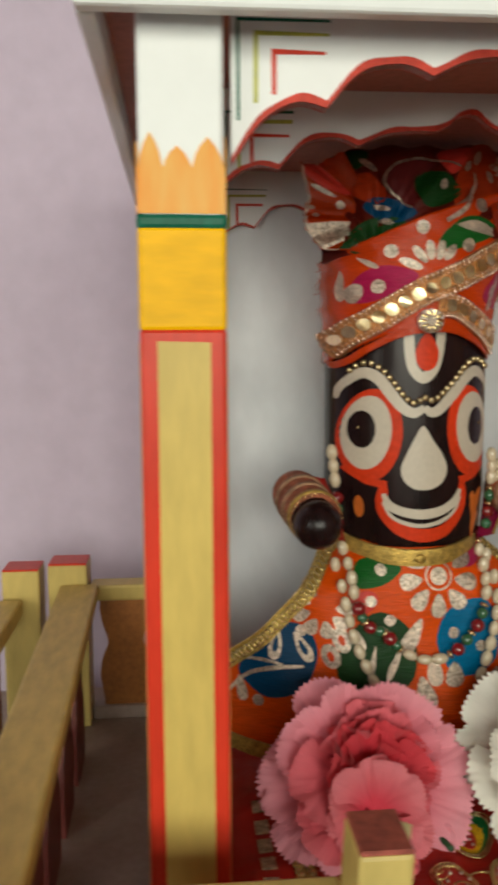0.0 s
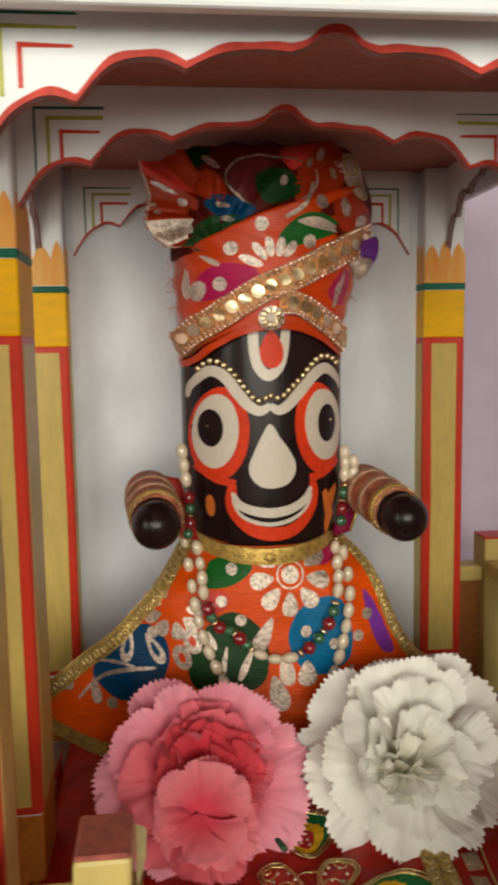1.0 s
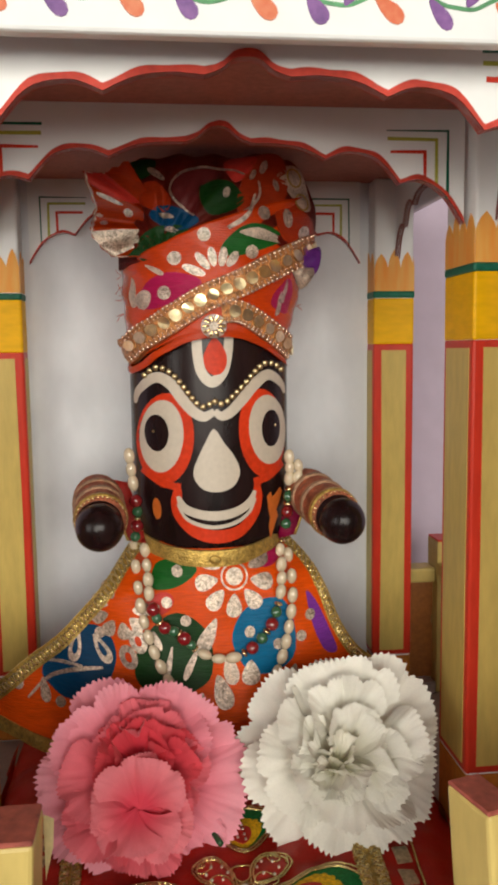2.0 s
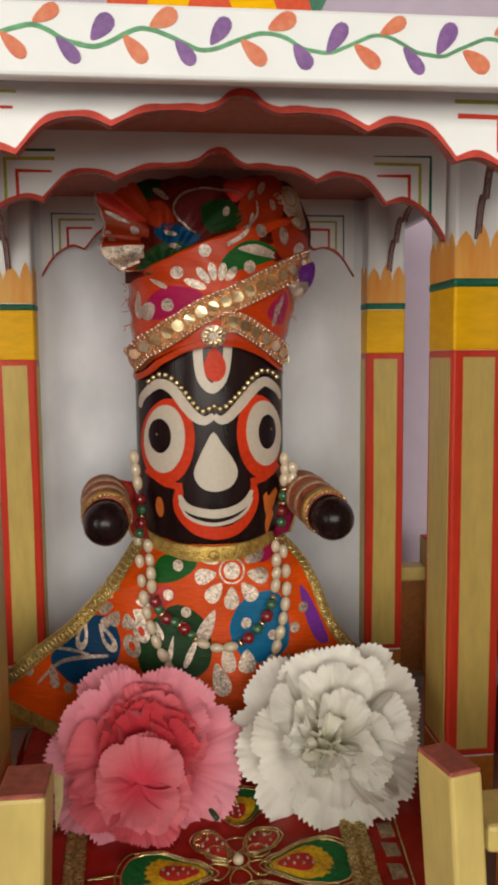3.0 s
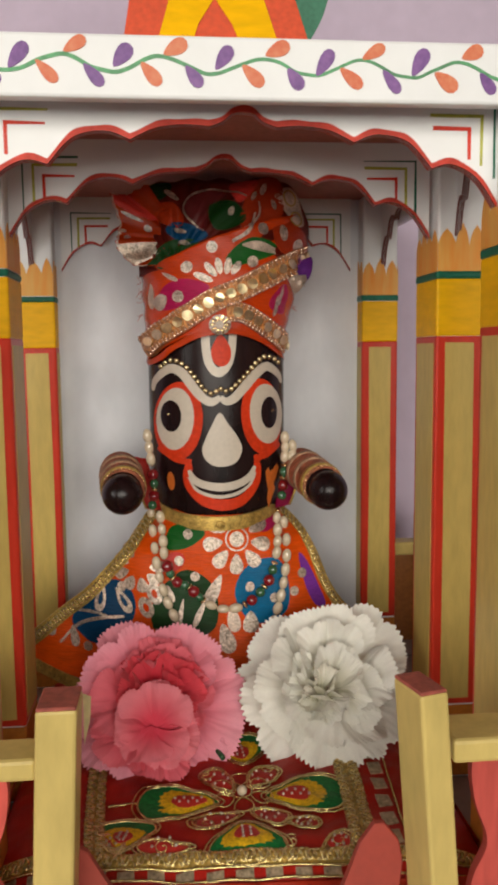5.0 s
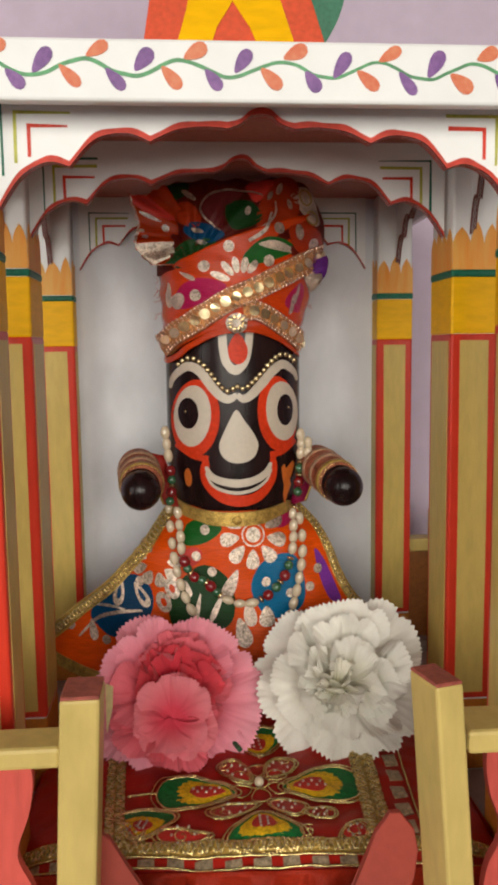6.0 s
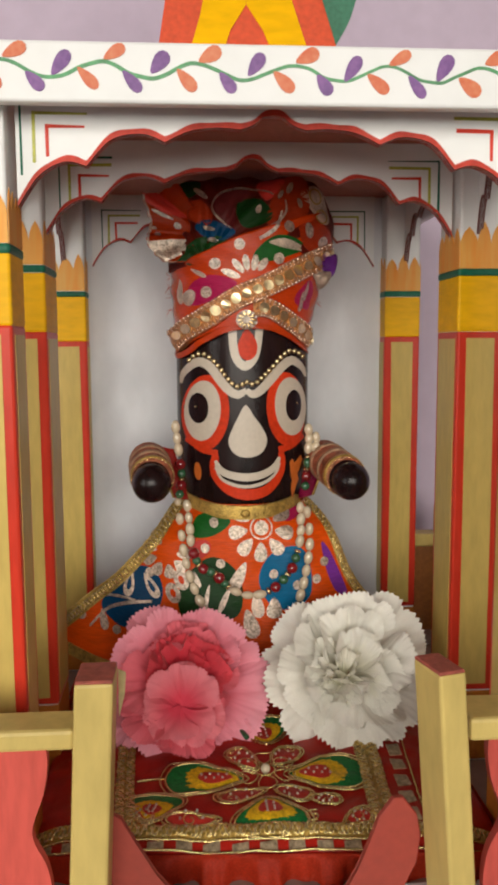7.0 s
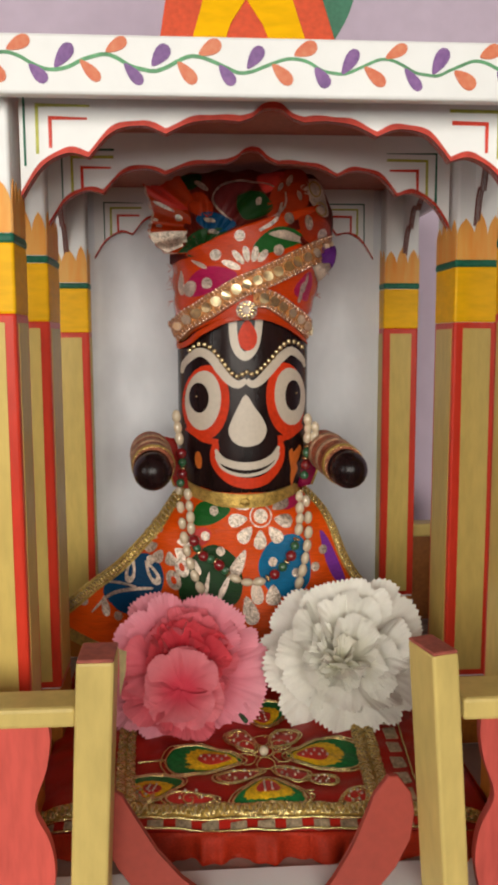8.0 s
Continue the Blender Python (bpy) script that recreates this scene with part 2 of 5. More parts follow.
# scalloped arches, all cut to one pattern
LOBES = [[(0.0, 1.1088), (0.004, 1.1078), (0.008, 1.1045), (0.013, 1.1023)],
         [(0.013, 1.1023), (0.022, 1.1022), (0.033, 1.1008), (0.0428, 1.0965)],
         [(0.0428, 1.0965), (0.052, 1.0995), (0.064, 1.097), (0.0735, 1.0873)],
         [(0.0735, 1.0873), (0.082, 1.0888), (0.092, 1.0835), (0.1005, 1.0718)]]


def scallops(sx=1.0, dz=0.0, low=0.0):
    half = []
    for lobe in LOBES:
        half += spline(lobe, 7)[:-1]
    half.append(np.array(LOBES[-1][-1]))
    right = [(p[0] * sx, p[1] + dz - low * max(0.0, 1 - p[0] / 0.022)) for p in half]
    return [(-a, z) for a, z in right[:0:-1]] + right


def arch(xc, y, thick, line, sx=1.0, dz=0.0, marks=True, axis="y", name="arch", low_peak=0.0, spread=1.0, rise=0.0):
    low = [(xc + a, z) for a, z in scallops(sx, dz, low_peak)]
    board = slab([(low[0][0], SOFFIT), *low, (low[-1][0], SOFFIT)], y, y + thick, axis=axis)
    ob = part(name, board, WHITE, chariot, "white scalloped arch board edged in red")
    trim = low + [(a, z + line + 0.0003 * math.sin(a * 400)) for a, z in low[::-1]]
    # Side arches take a darker red: shade put into the edging's colour.
    part("red_edging", slab(trim, y - 0.0006, y + thick + 0.0006, axis=axis), EDGE if marks else DARKRED, ob)
    if marks:
        for s in (-1, 1):
            def ell(ax, az, w, wide, tall, material, nm):
                a, top = xc + s * ax * sx * spread, az + dz + rise
                pts = [(a, top), (a - s * wide, top + wob(0.0005)), (a - s * wide, top - w * 0.9), (a - s * w, top - w), (a - s * w * 0.9 + wob(), top - tall), (a + wob(), top - tall)]
                part(nm, slab(pts, y - 0.0003, y + 0.0002, axis=axis), material, ob)
            ell(0.0845, 1.1005, 0.0014, 0.015, 0.012, RED, "red_corner_line")
            ell(0.0892, 1.1052, 0.0012, 0.021, 0.019, LIME, "lime_corner_line")
            ell(0.0938, 1.1085, 0.0008, 0.026, 0.027, GREEN, "green_corner_line")
    return ob


arch(0.0032, -0.133, 0.004, 0.0021, sx=0.985, dz=-0.0007, low_peak=0.0018, spread=1.055, rise=0.0022)
arch(0.001, -0.050, 0.004, 0.0018)
arch(0.0, 0.0925, 0.002, 0.0011, sx=0.935, dz=-0.0015)
# arches along the two sides
for x in (-0.1113, 0.1133):
    for y0, y1 in ((-0.119, -0.058), (-0.025, 0.082)):
        h = (y1 - y0) / 2
        arch((y0 + y1) / 2, x - 0.001, 0.002, 0.0010, sx=h / 0.1005, marks=False, axis="x", name="side_arch")

part("back_panel", boxed(-0.0999, 0.1018, 0.0955, 0.0995, FLOOR, SOFFIT), PANEL, chariot, "white painted back board")

# canopy
canopy = part("canopy", boxed(-0.131, 0.1325, -0.148, 0.130, SOFFIT + 0.002, TOP - 0.0005), WHITE, chariot, "flat white canopy roof")
part("soffit", boxed(-0.131, 0.1325, -0.148, 0.130, SOFFIT, SOFFIT + 0.002), MAROON, canopy, "dull red underside")
front = part("fascia", boxed(-0.136, 0.1375, -0.154, -0.148, 1.1042, TOP, 0.0012, 2), WHITE, canopy, "white fascia with a painted vine")
part("fascia", boxed(-0.136, 0.1375, 0.130, 0.136, 1.1042, TOP, 0.0012, 2), WHITE, canopy)
part("fascia", boxed(-0.136, -0.131, -0.148, 0.130, 1.1042, TOP, 0.0012, 2), WHITE, canopy)
part("fascia", boxed(0.1325, 0.1375, -0.148, 0.130, 1.1042, TOP, 0.0012, 2), WHITE, canopy)


# the painted vine along the front fascia
def leaf_shape(cx, cz, length, width, turn, n=14):
    """A drop-shaped leaf whose stalk end points away from turn (degrees)."""
    c, s = math.cos(radians(turn)), math.sin(radians(turn))
    out = []
    for i in range(n):
        t = 2 * math.pi * i / n
        a = math.cos(t) * length / 2
        b = math.sin(t) * width / 2 * (0.95 + 0.42 * math.cos(t))
        out.append((cx + a * c - b * s, cz + a * s + b * c))
    return out


FY = -0.154
stem = []
x = -0.1345
while x < 0.1365:
    stem.append((x, 1.1155 + 0.0027 * math.cos((x + 0.0265) / 0.0348 * 2 * math.pi) + wob(0.0003)))
    x += 0.0044
part("vine_stem", slab(band(stem, [0.0011, 0.0014, 0.001, 0.0013], 3), FY - 0.0003, FY + 0.0002), VINE, front)
LEAVES = [(0.0043, 1.1176, 0.0102, 0.0050, 58, LEAFP), (0.0140, 1.1124, 0.0098, 0.0048, -42, LEAFO),
          (0.0225, 1.1213, 0.0088, 0.0048, 28, LEAFO), (0.0290, 1.1115, 0.0092, 0.0046, -52, LEAFP)]
for k in range(-3, 5):
    base = -0.044 + 0.0348 * k
    for dx, z, ln, wd, turn, m in LEAVES:
        if -0.132 < base + dx < 0.134:
            sh = leaf_shape(base + dx + wob(0.0007), z + wob(0.0006), ln * (1 + wob(0.1)), wd * (1 + wob(0.12)), turn + wob(8))
            part("leaf", slab(sh, FY - 0.0004, FY + 0.0002), m, front)

# striped tower on the roof
tower = thing("tower", (0, -0.07, TOP), "red and yellow striped pyramid spire on the roof", "spire")
TY, TH = -0.105, 0.168


def spire(bm, half, depth, h):
    v = [bm.verts.new((sx * half - 0.003, TY + (0 if sy < 0 else depth), TOP)) for sx, sy in ((-1, -1), (1, -1), (1, 1), (-1, 1))]
    w = [bm.verts.new((sx * half * 0.16 - 0.013, TY + depth * 0.5 + sy * depth * 0.1, TOP + h)) for sx, sy in ((-1, -1), (1, -1), (1, 1), (-1, 1))]
    bm.faces.new(v[::-1])
    bm.faces.new(w)
    for i in range(4):
        j = (i + 1) % 4
        bm.faces.new((v[i], v[j], w[j], w[i]))
    bmesh.ops.bevel(bm, geom=list(bm.edges), offset=0.0012, segments=2, affect="EDGES")
    return bm


def sits(ob, parent):
    """Hang ob under parent without moving it."""
    ob.parent = parent
    ob.matrix_parent_inverse = Matrix.Translation(parent.location).inverted()
    return ob


sits(part("spire_body", spire(bmesh.new(), 0.0415, 0.09, TH), mat("spire_red_cloth", (0.66, 0.085, 0.03), 0.5, vary=0.14), None), tower)


def on_tower(a, z):
    k = (z - TOP) / TH
    return (a * 0.88 - 0.010 * k, TY + (0.045 - 0.009) * k - 0.0006, z)


for pts in ([(-0.0372, 1.126), (-0.0190, 1.126), (-0.0150, 1.142), (-0.0114, 1.150), (-0.0060, 1.157), (-0.0031, 1.161), (-0.0020, 1.215), (-0.0120, 1.205), (-0.0252, 1.157)],
            [(0.0290, 1.126), (0.0092, 1.126), (0.0070, 1.142), (0.0040, 1.150), (-0.0005, 1.157), (-0.0029, 1.161), (-0.0018, 1.215), (0.0090, 1.205), (0.0209, 1.157)]):
    bm = bmesh.new()
    f = [bm.verts.new(on_tower(a, z)) for a, z in pts]
    b = [bm.verts.new(Vector(on_tower(a, z)) + Vector((0, 0.0009, 0))) for a, z in pts]
    bm.faces.new(f)
    bm.faces.new(b[::-1])
    for i in range(len(pts)):
        j = (i + 1) % len(pts)
        bm.faces.new((f[i], f[j], b[j], b[i]))
    sits(part("yellow_stripe", bm, YELLOW, None), tower)
pennant = slab(spline([(0.026, 1.150), (0.036, 1.158), (0.046, 1.170), (0.055, 1.188), (0.058, 1.215), (0.030, 1.205)], 4, True), -0.028, -0.0265)
sits(part("green_flap", pennant, mat("green_cloth_flap", (0.05, 0.22, 0.13), 0.6, vary=0.2), None, "green cloth flap"), tower)

# ---- railing round the deck ----
RAILZ = 0.886


CAPRED = mat("brick_red_cap_paint", (0.36, 0.085, 0.06), 0.55, vary=0.25, coarse=120)


def gate_post(x0, x1, y0, y1, top, turn, lean, label):
    """A square post that leans by lean metres at its foot."""
    cx, cy = (x0 + x1) / 2, (y0 + y1) / 2
    spin = Matrix.Translation((cx, cy, 0)) @ pose(0, 0, 0, 0, 0, turn) @ Matrix.Translation((-cx, -cy, 0))

    def leaned(bm):
        for v in bm.verts:
            v.co = spin @ v.co
            v.co.x += lean * (top - v.co.z) / (top - FLOOR)
        return bm
    ob = part("gate_post", leaned(boxed(x0, x1, y0, y1, FLOOR, top - 0.001, 0.0012, 2)), CREAM, chariot, label)
    part("red_cap", leaned(boxed(x0 + 0.0002, x1 - 0.0002, y0 + 0.0002, y1 - 0.0002, top - 0.0014, top, 0.0005)), CAPRED, ob)
    return ob


left_gate = gate_post(-0.0712, -0.0578, -0.193, -0.175, 0.9045, 0, -0.0054, "cream gate post with a red top")
gate_post(0.0517, 0.0625, -0.195, -0.177, 0.9045, 15.0, 0.0078, "cream gate post with a red top")
# peeling paper lining at the corner of one gate post
bm = bmesh.new()
q = [bm.verts.new(c) for c in ((-0.0577, -0.1775, 0.9025), (-0.0577, -0.1775, 0.884), (-0.0553, -0.1785, 0.894), (-0.0548, -0.1790, 0.902))]
bm.faces.new(q)
bmesh.ops.solidify(bm, geom=bm.faces[:], thickness=0.0004)
part("peeling_paper", bm, mat("pale_peeling_paper", (0.72, 0.62, 0.34), 0.5), left_gate)


def rail(x0, x1, y0, y1, z0, z1, turn=0.0, at=(0, 0), paint=CREAM):
    ob = part("handrail", boxed(x0, x1, y0, y1, z0, z1, 0.0015, 2), paint, chariot, "flat cream handrail")
    ob.matrix_basis = Matrix.Translation((*at, 0)) @ pose(0, 0, 0, 0, 0, turn) @ Matrix.Translation((-at[0], -at[1], 0))
    return ob


rail(-0.185, -0.0719, -0.190, -0.173, 0.8785, RAILZ)
rail(0.0672, 0.172, -0.192, -0.171, 0.8770, 0.8855)
rail(-0.182, -0.160, -0.172, 0.101, 0.876, 0.8845, 1.6, (-0.171, 0.1), SIDERAIL)
rail(0.150, 0.172, -0.174, 0.112, 0.876, 0.8845, paint=SIDERAIL)
rail(-0.166, -0.0, 0.106, 0.123, 0.872, 0.8815)
rail(0.0005, 0.150, 0.114, 0.130, 0.8705, 0.880)


def corner_post(x0, x1, y0, y1, top):
    ob = part("corner_post", boxed(x0, x1, y0, y1, FLOOR, top - 0.001, 0.001, 2), CREAM, chariot, "cream corner post with a red top")
    part("red_cap", boxed(x0 + 0.0002, x1 - 0.0002, y0 + 0.0002, y1 - 0.0002, top - 0.0014, top, 0.0005), RED, ob)


corner_post(-0.189, -0.1665, 0.1015, 0.123, 0.8965)
corner_post(0.1505, 0.172, 0.1125, 0.132, 0.8985)
corner_post(-0.187, -0.166, -0.192, -0.173, 0.9035)
corner_post(0.1655, 0.1865, -0.194, -0.175, 0.9035)


def baluster(xc, y, z0, z1, half, material, axis="y", thick=0.004):
    """A flat board with wavy edges."""
    wave = spline([(1.0, 0.0), (1.04, 0.10), (0.95, 0.24), (0.72, 0.42), (0.98, 0.58), (1.06, 0.74), (0.94, 0.90), (0.9, 1.0)], 5)
    pts = [(xc + half * w, z0 + (z1 - z0) * (1 - k)) for w, k in wave][::-1]
    pts += [(xc - half * w, z0 + (z1 - z0) * (1 - k)) for w, k in wave]
    return part("baluster", slab([(a, z) for a, z in reversed(pts)], y, y + thick, axis=axis), material, chariot)


for x in (-0.1030, -0.1480):
    baluster(x, -0.1835, FLOOR, 0.8788, 0.0195, CORAL)
for x in (0.0965, 0.1400):
    baluster(x, -0.1855, FLOOR, 0.8778, 0.0195, CORAL)
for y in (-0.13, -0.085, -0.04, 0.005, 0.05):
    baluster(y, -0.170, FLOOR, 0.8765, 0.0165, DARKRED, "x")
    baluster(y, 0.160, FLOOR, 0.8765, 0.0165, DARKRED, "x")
# Back balusters take a darker BASEO: deep shade put into the paint colour.
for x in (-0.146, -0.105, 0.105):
    baluster(x, 0.114, FLOOR + 0.008, 0.8725, 0.0145, BROWNSHADE)
baluster(0.141, 0.121, FLOOR + 0.008, 0.8712, 0.012, BROWNSHADE)
part("toe_board", boxed(-0.1663, 0.150, 0.111, 0.121, FLOOR, FLOOR + 0.008, 0.0008), DECK, chariot)

# the railing of the neighbouring stand
neighbour = thing("side_railing", (0, 0, 0), "cream wooden railing standing close beside the chariot", "railing")
ob = part("handrail", boxed(-0.226, -0.2025, -0.172, 0.094, 0.868, 0.8785, 0.0015, 2), SIDERAIL, neighbour)
ob = part("corner_post", boxed(-0.2145, -0.1935, 0.0985, 0.119, FLOOR, 0.8935, 0.001, 2), CREAM, neighbour)
part("red_cap", boxed(-0.2143, -0.1937, 0.0987, 0.1188, 0.8933, 0.8945, 0.0004), RED, ob)
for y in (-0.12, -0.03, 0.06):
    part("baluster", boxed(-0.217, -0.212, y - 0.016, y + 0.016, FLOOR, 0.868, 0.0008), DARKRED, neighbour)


# curved red bracket boards inside the gate posts
STRIP = mat("matte_red_bracket_paint", (0.30, 0.040, 0.024), 0.6, vary=0.1, fine=300, coarse=20)


def bracket(outline):
    bm = slab(outline, -0.1765, -0.1735)
    for v in bm.verts:
        v.co.y -= 0.03 * (0.848 - v.co.z)
    bmesh.ops.bevel(bm, geom=[e for e in bm.edges if abs(e.verts[0].co.y - e.verts[1].co.y) < 0.0012], offset=0.0004, segments=1, affect="EDGES")
    part("gate_bracket", bm, STRIP, chariot, "matte red curved bracket board")


bracket([(0.0345, 0.8300), (0.0385, 0.8405), (0.0440, 0.8478), (0.0478, 0.8478), (0.0530, 0.8410), (0.0545, 0.8330), (0.0530, 0.8220), (0.0475, 0.8110), (0.0375, 0.7985), (0.0165, 0.7985), (0.0235, 0.8080), (0.0305, 0.8195)])
bracket([(-0.0660, 0.8380), (-0.0610, 0.8460), (-0.0580, 0.8440), (-0.0530, 0.8350), (-0.0455, 0.8215), (-0.0360, 0.8105), (-0.0215, 0.7985), (-0.0440, 0.7985), (-0.0530, 0.8050), (-0.0605, 0.8160), (-0.0655, 0.8280)])

# ---- cloth and ornament materials ----
def cloth(name, color, rough=0.45, sheen=0.0, weave=1500.0, vary=0.18, coarse=60, metal=0.0, rand=0.0, bump=0.35, stretch=(1, 1, 1)):
    m = mat(name, color, rough, metal, vary, weave, coarse, bump, stretch, rand=rand)
    m.node_tree.nodes["Principled BSDF"].inputs["Sheen Weight"].default_value = sheen
    if not metal:
        m.node_tree.nodes["Principled BSDF"].inputs["Specular IOR Level"].default_value = 0.18
    return m


SILK = cloth("orange_silk", (0.50, 0.040, 0.002), 0.24, weave=1800, bump=0.7, stretch=(0.12, 0.12, 1))
SILK.node_tree.nodes["Principled BSDF"].inputs["Specular IOR Level"].default_value = 0.4
SILKRED = cloth("red_silk", (0.50, 0.035, 0.025), 0.36)
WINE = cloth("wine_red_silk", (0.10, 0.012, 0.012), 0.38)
CGREEN = cloth("green_silk", (0.008, 0.088, 0.012), 0.36, weave=1700, bump=0.8, stretch=(0.12, 0.12, 1))
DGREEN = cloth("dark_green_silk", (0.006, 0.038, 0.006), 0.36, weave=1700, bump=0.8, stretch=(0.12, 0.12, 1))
CBLUE = cloth("teal_blue_silk", (0.001, 0.12, 0.26), 0.36, weave=1700, bump=0.8, stretch=(0.12, 0.12, 1))
DBLUE = cloth("deep_blue_silk", (0.001, 0.042, 0.11), 0.36, weave=1700, bump=0.8, stretch=(0.12, 0.12, 1))
MAGENTA = cloth("magenta_silk", (0.34, 0.007, 0.065), 0.36, weave=1700, bump=0.8, stretch=(0.12, 0.12, 1))
PURPLE = cloth("purple_silk", (0.17, 0.03, 0.28), 0.36, weave=1700, bump=0.8, stretch=(0.12, 0.12, 1))
SILVER = cloth("silver_glitter_print", (0.57, 0.47, 0.38), 0.28, 0.0, 1500, 0.5, 600, 0.75, bump=0.7)
SILVERC = cloth("silver_brocade", (0.62, 0.50, 0.40), 0.32, 0.0, 1200, 0.4, 120, 0.5, bump=0.8)
GOLD = cloth("gold_braid", (0.80, 0.57, 0.25), 0.25, 0.0, 900, 0.45, 500, 0.75, bump=1.0)
GOLDD = cloth("dull_gold_ribbon", (0.50, 0.33, 0.08), 0.34, 0.0, 900, 0.35, 300, 0.65, bump=1.0)
GILT = mat("gilt_metal", (0.86, 0.68, 0.38), 0.22, 1.0, 0.15, bump=0.1)
PEARL = mat("ivory_pearl", (0.60, 0.50, 0.35), 0.18, 0.0, 0.06, coat=1.0, bump=0.0)
RUBY = mat("red_glass_bead", (0.19, 0.009, 0.012), 0.15, 0.0, 0.1, coat=0.8, bump=0.0)
JADE = mat("green_glass_bead", (0.03, 0.11, 0.05), 0.15, 0.0, 0.1, coat=0.8, bump=0.0)
BLACK = mat("black_lacquer", (0.014, 0.006, 0.006), 0.26, 0.0, 0.4, fine=260, coarse=60, bump=0.25, stretch=(1, 1, 0.25))
BLACK.node_tree.nodes["Principled BSDF"].inputs["Specular IOR Level"].default_value = 0.22
IVORY = mat("ivory_face_paint", (0.54, 0.47, 0.38), 0.36, 0.0, 0.06, bump=0.06)
FACERED = mat("vermilion_face_paint", (0.58, 0.040, 0.010), 0.36, 0.0, 0.16)
FACERED.node_tree.nodes["Principled BSDF"].inputs["Specular IOR Level"].default_value = 0.12
CUSHION = cloth("red_satin", (0.40, 0.015, 0.008), 0.42, 0.0, 1300)
FRILL = cloth("red_frill_cloth", (0.58, 0.044, 0.015), 0.5, 0.0, 1300)
EMBY = cloth("yellow_embroidery", (0.80, 0.48, 0.015), 0.5, 0.0, 900, 0.3, 400)
EMBG = cloth("green_embroidery", (0.01, 0.17, 0.04), 0.5, 0.0, 900, 0.3, 400)


# ---- shapes that lie on a curved surface ----
def patch(bm, P, shape, off, mi=0, rings=4, centre=None, dome=0.0):
    """A patch with the outline shape, seen from its centre, on the surface P(a, b, off), with a thin cut edge."""
    n = len(shape)
    c = centre or (sum(p[0] for p in shape) / n, sum(p[1] for p in shape) / n)
    mid = bm.verts.new(P(c[0], c[1], off + dome))
    last = None
    fs = []
    for k in range(1, rings + 1):
        r = k / rings
        row = [bm.verts.new(P(c[0] + (a - c[0]) * r, c[1] + (b - c[1]) * r, off + dome * (1 - r * r))) for a, b in shape]
        for i in range(n):
            j = (i + 1) % n
            fs.append(bm.faces.new((mid, row[i], row[j])) if last is None else bm.faces.new((last[i], row[i], row[j], last[j])))
        last = row
    up = [bm.verts.new(v.co) for v in last]
    low = [bm.verts.new(P(a, b, -0.0002)) for a, b in shape]
    for i in range(n):
        j = (i + 1) % n
        fs.append(bm.faces.new((up[i], low[i], low[j], up[j])))
    for fc in fs:
        fc.material_index = mi
        fc.smooth = True
    return bm


def ribbon(bm, P, pts, widths, off, mi=0, n=6, across=3, closed=False, puff=0.0):
    """A band of given widths along pts on the surface P(a, b, off), with thin cut edges."""
    q = spline(pts, n, closed)
    w = np.interp(np.linspace(0, 1, len(q)), np.linspace(0, 1, len(widths)), widths)
    rows, sides = [], []
    for i, p in enumerate(q):
        a, b = (q[(i + 1) % len(q)], q[i - 1]) if closed else (q[min(i + 1, len(q) - 1)], q[max(i - 1, 0)])
        d = a - b
        d = d / (np.linalg.norm(d) + 1e-12)
        k = np.array([-d[1], d[0]]) * w[i] / 2
        row = [bm.verts.new(P(*(p + k * (-1 + 2 * s / across)), off + puff * (1 - (-1 + 2 * s / across) ** 2))) for s in range(across + 1)]
        rows.append(row)
        sides.append([bm.verts.new(P(*(p - k), -0.0002)), bm.verts.new(row[0].co), bm.verts.new(row[-1].co), bm.verts.new(P(*(p + k), -0.0002))])
    if closed:
        rows.append(rows[0])
        sides.append(sides[0])
    fs = []
    for a, b in zip(rows, rows[1:]):
        fs += [bm.faces.new((a[s], a[s + 1], b[s + 1], b[s])) for s in range(across)]
    for a, b in zip(sides, sides[1:]):
        fs += [bm.faces.new((a[s], a[s + 1], b[s + 1], b[s])) for s in (0, 2)]
    for fc in fs:
        fc.material_index = mi
        fc.smooth = True
    return bm


def oval(cx, cz, rx, rz, turn=0.0, n=24, egg=0.0):
    c, s = math.cos(radians(turn)), math.sin(radians(turn))
    out = []
    for i in range(n):
        t = 2 * math.pi * i / n
        a, b = rx * math.cos(t) * (1 + egg * math.sin(t)), rz * math.sin(t)
        out.append((cx + a * c - b * s, cz + a * s + b * c))
    return out


def drop(cx, cz, rx, rz, turn=0.0, n=24):
    """A drop with its point up, turned by turn degrees."""
    c, s = math.cos(radians(turn)), math.sin(radians(turn))
    out = []
    for i in range(n):
        t = 2 * math.pi * i / n
        b = rz * math.sin(t)
        a = rx * math.cos(t) * (1 - 0.5 * (math.sin(t) + 1) / 2 * 1.25)
        out.append((cx + a * c - b * s, cz + a * s + b * c))
    return out


def ball(bm, c, r, mi=0, seg=10, scale=(1, 1, 1)):
    m = Matrix.Translation(c) @ Matrix.Diagonal((*scale, 1))
    res = bmesh.ops.create_uvsphere(bm, u_segments=seg, v_segments=max(6, seg * 2 // 3), radius=r, matrix=m)
    for fc in {fc for v in res["verts"] for fc in v.link_faces}:
        fc.material_index = mi
        fc.smooth = True
    return bm


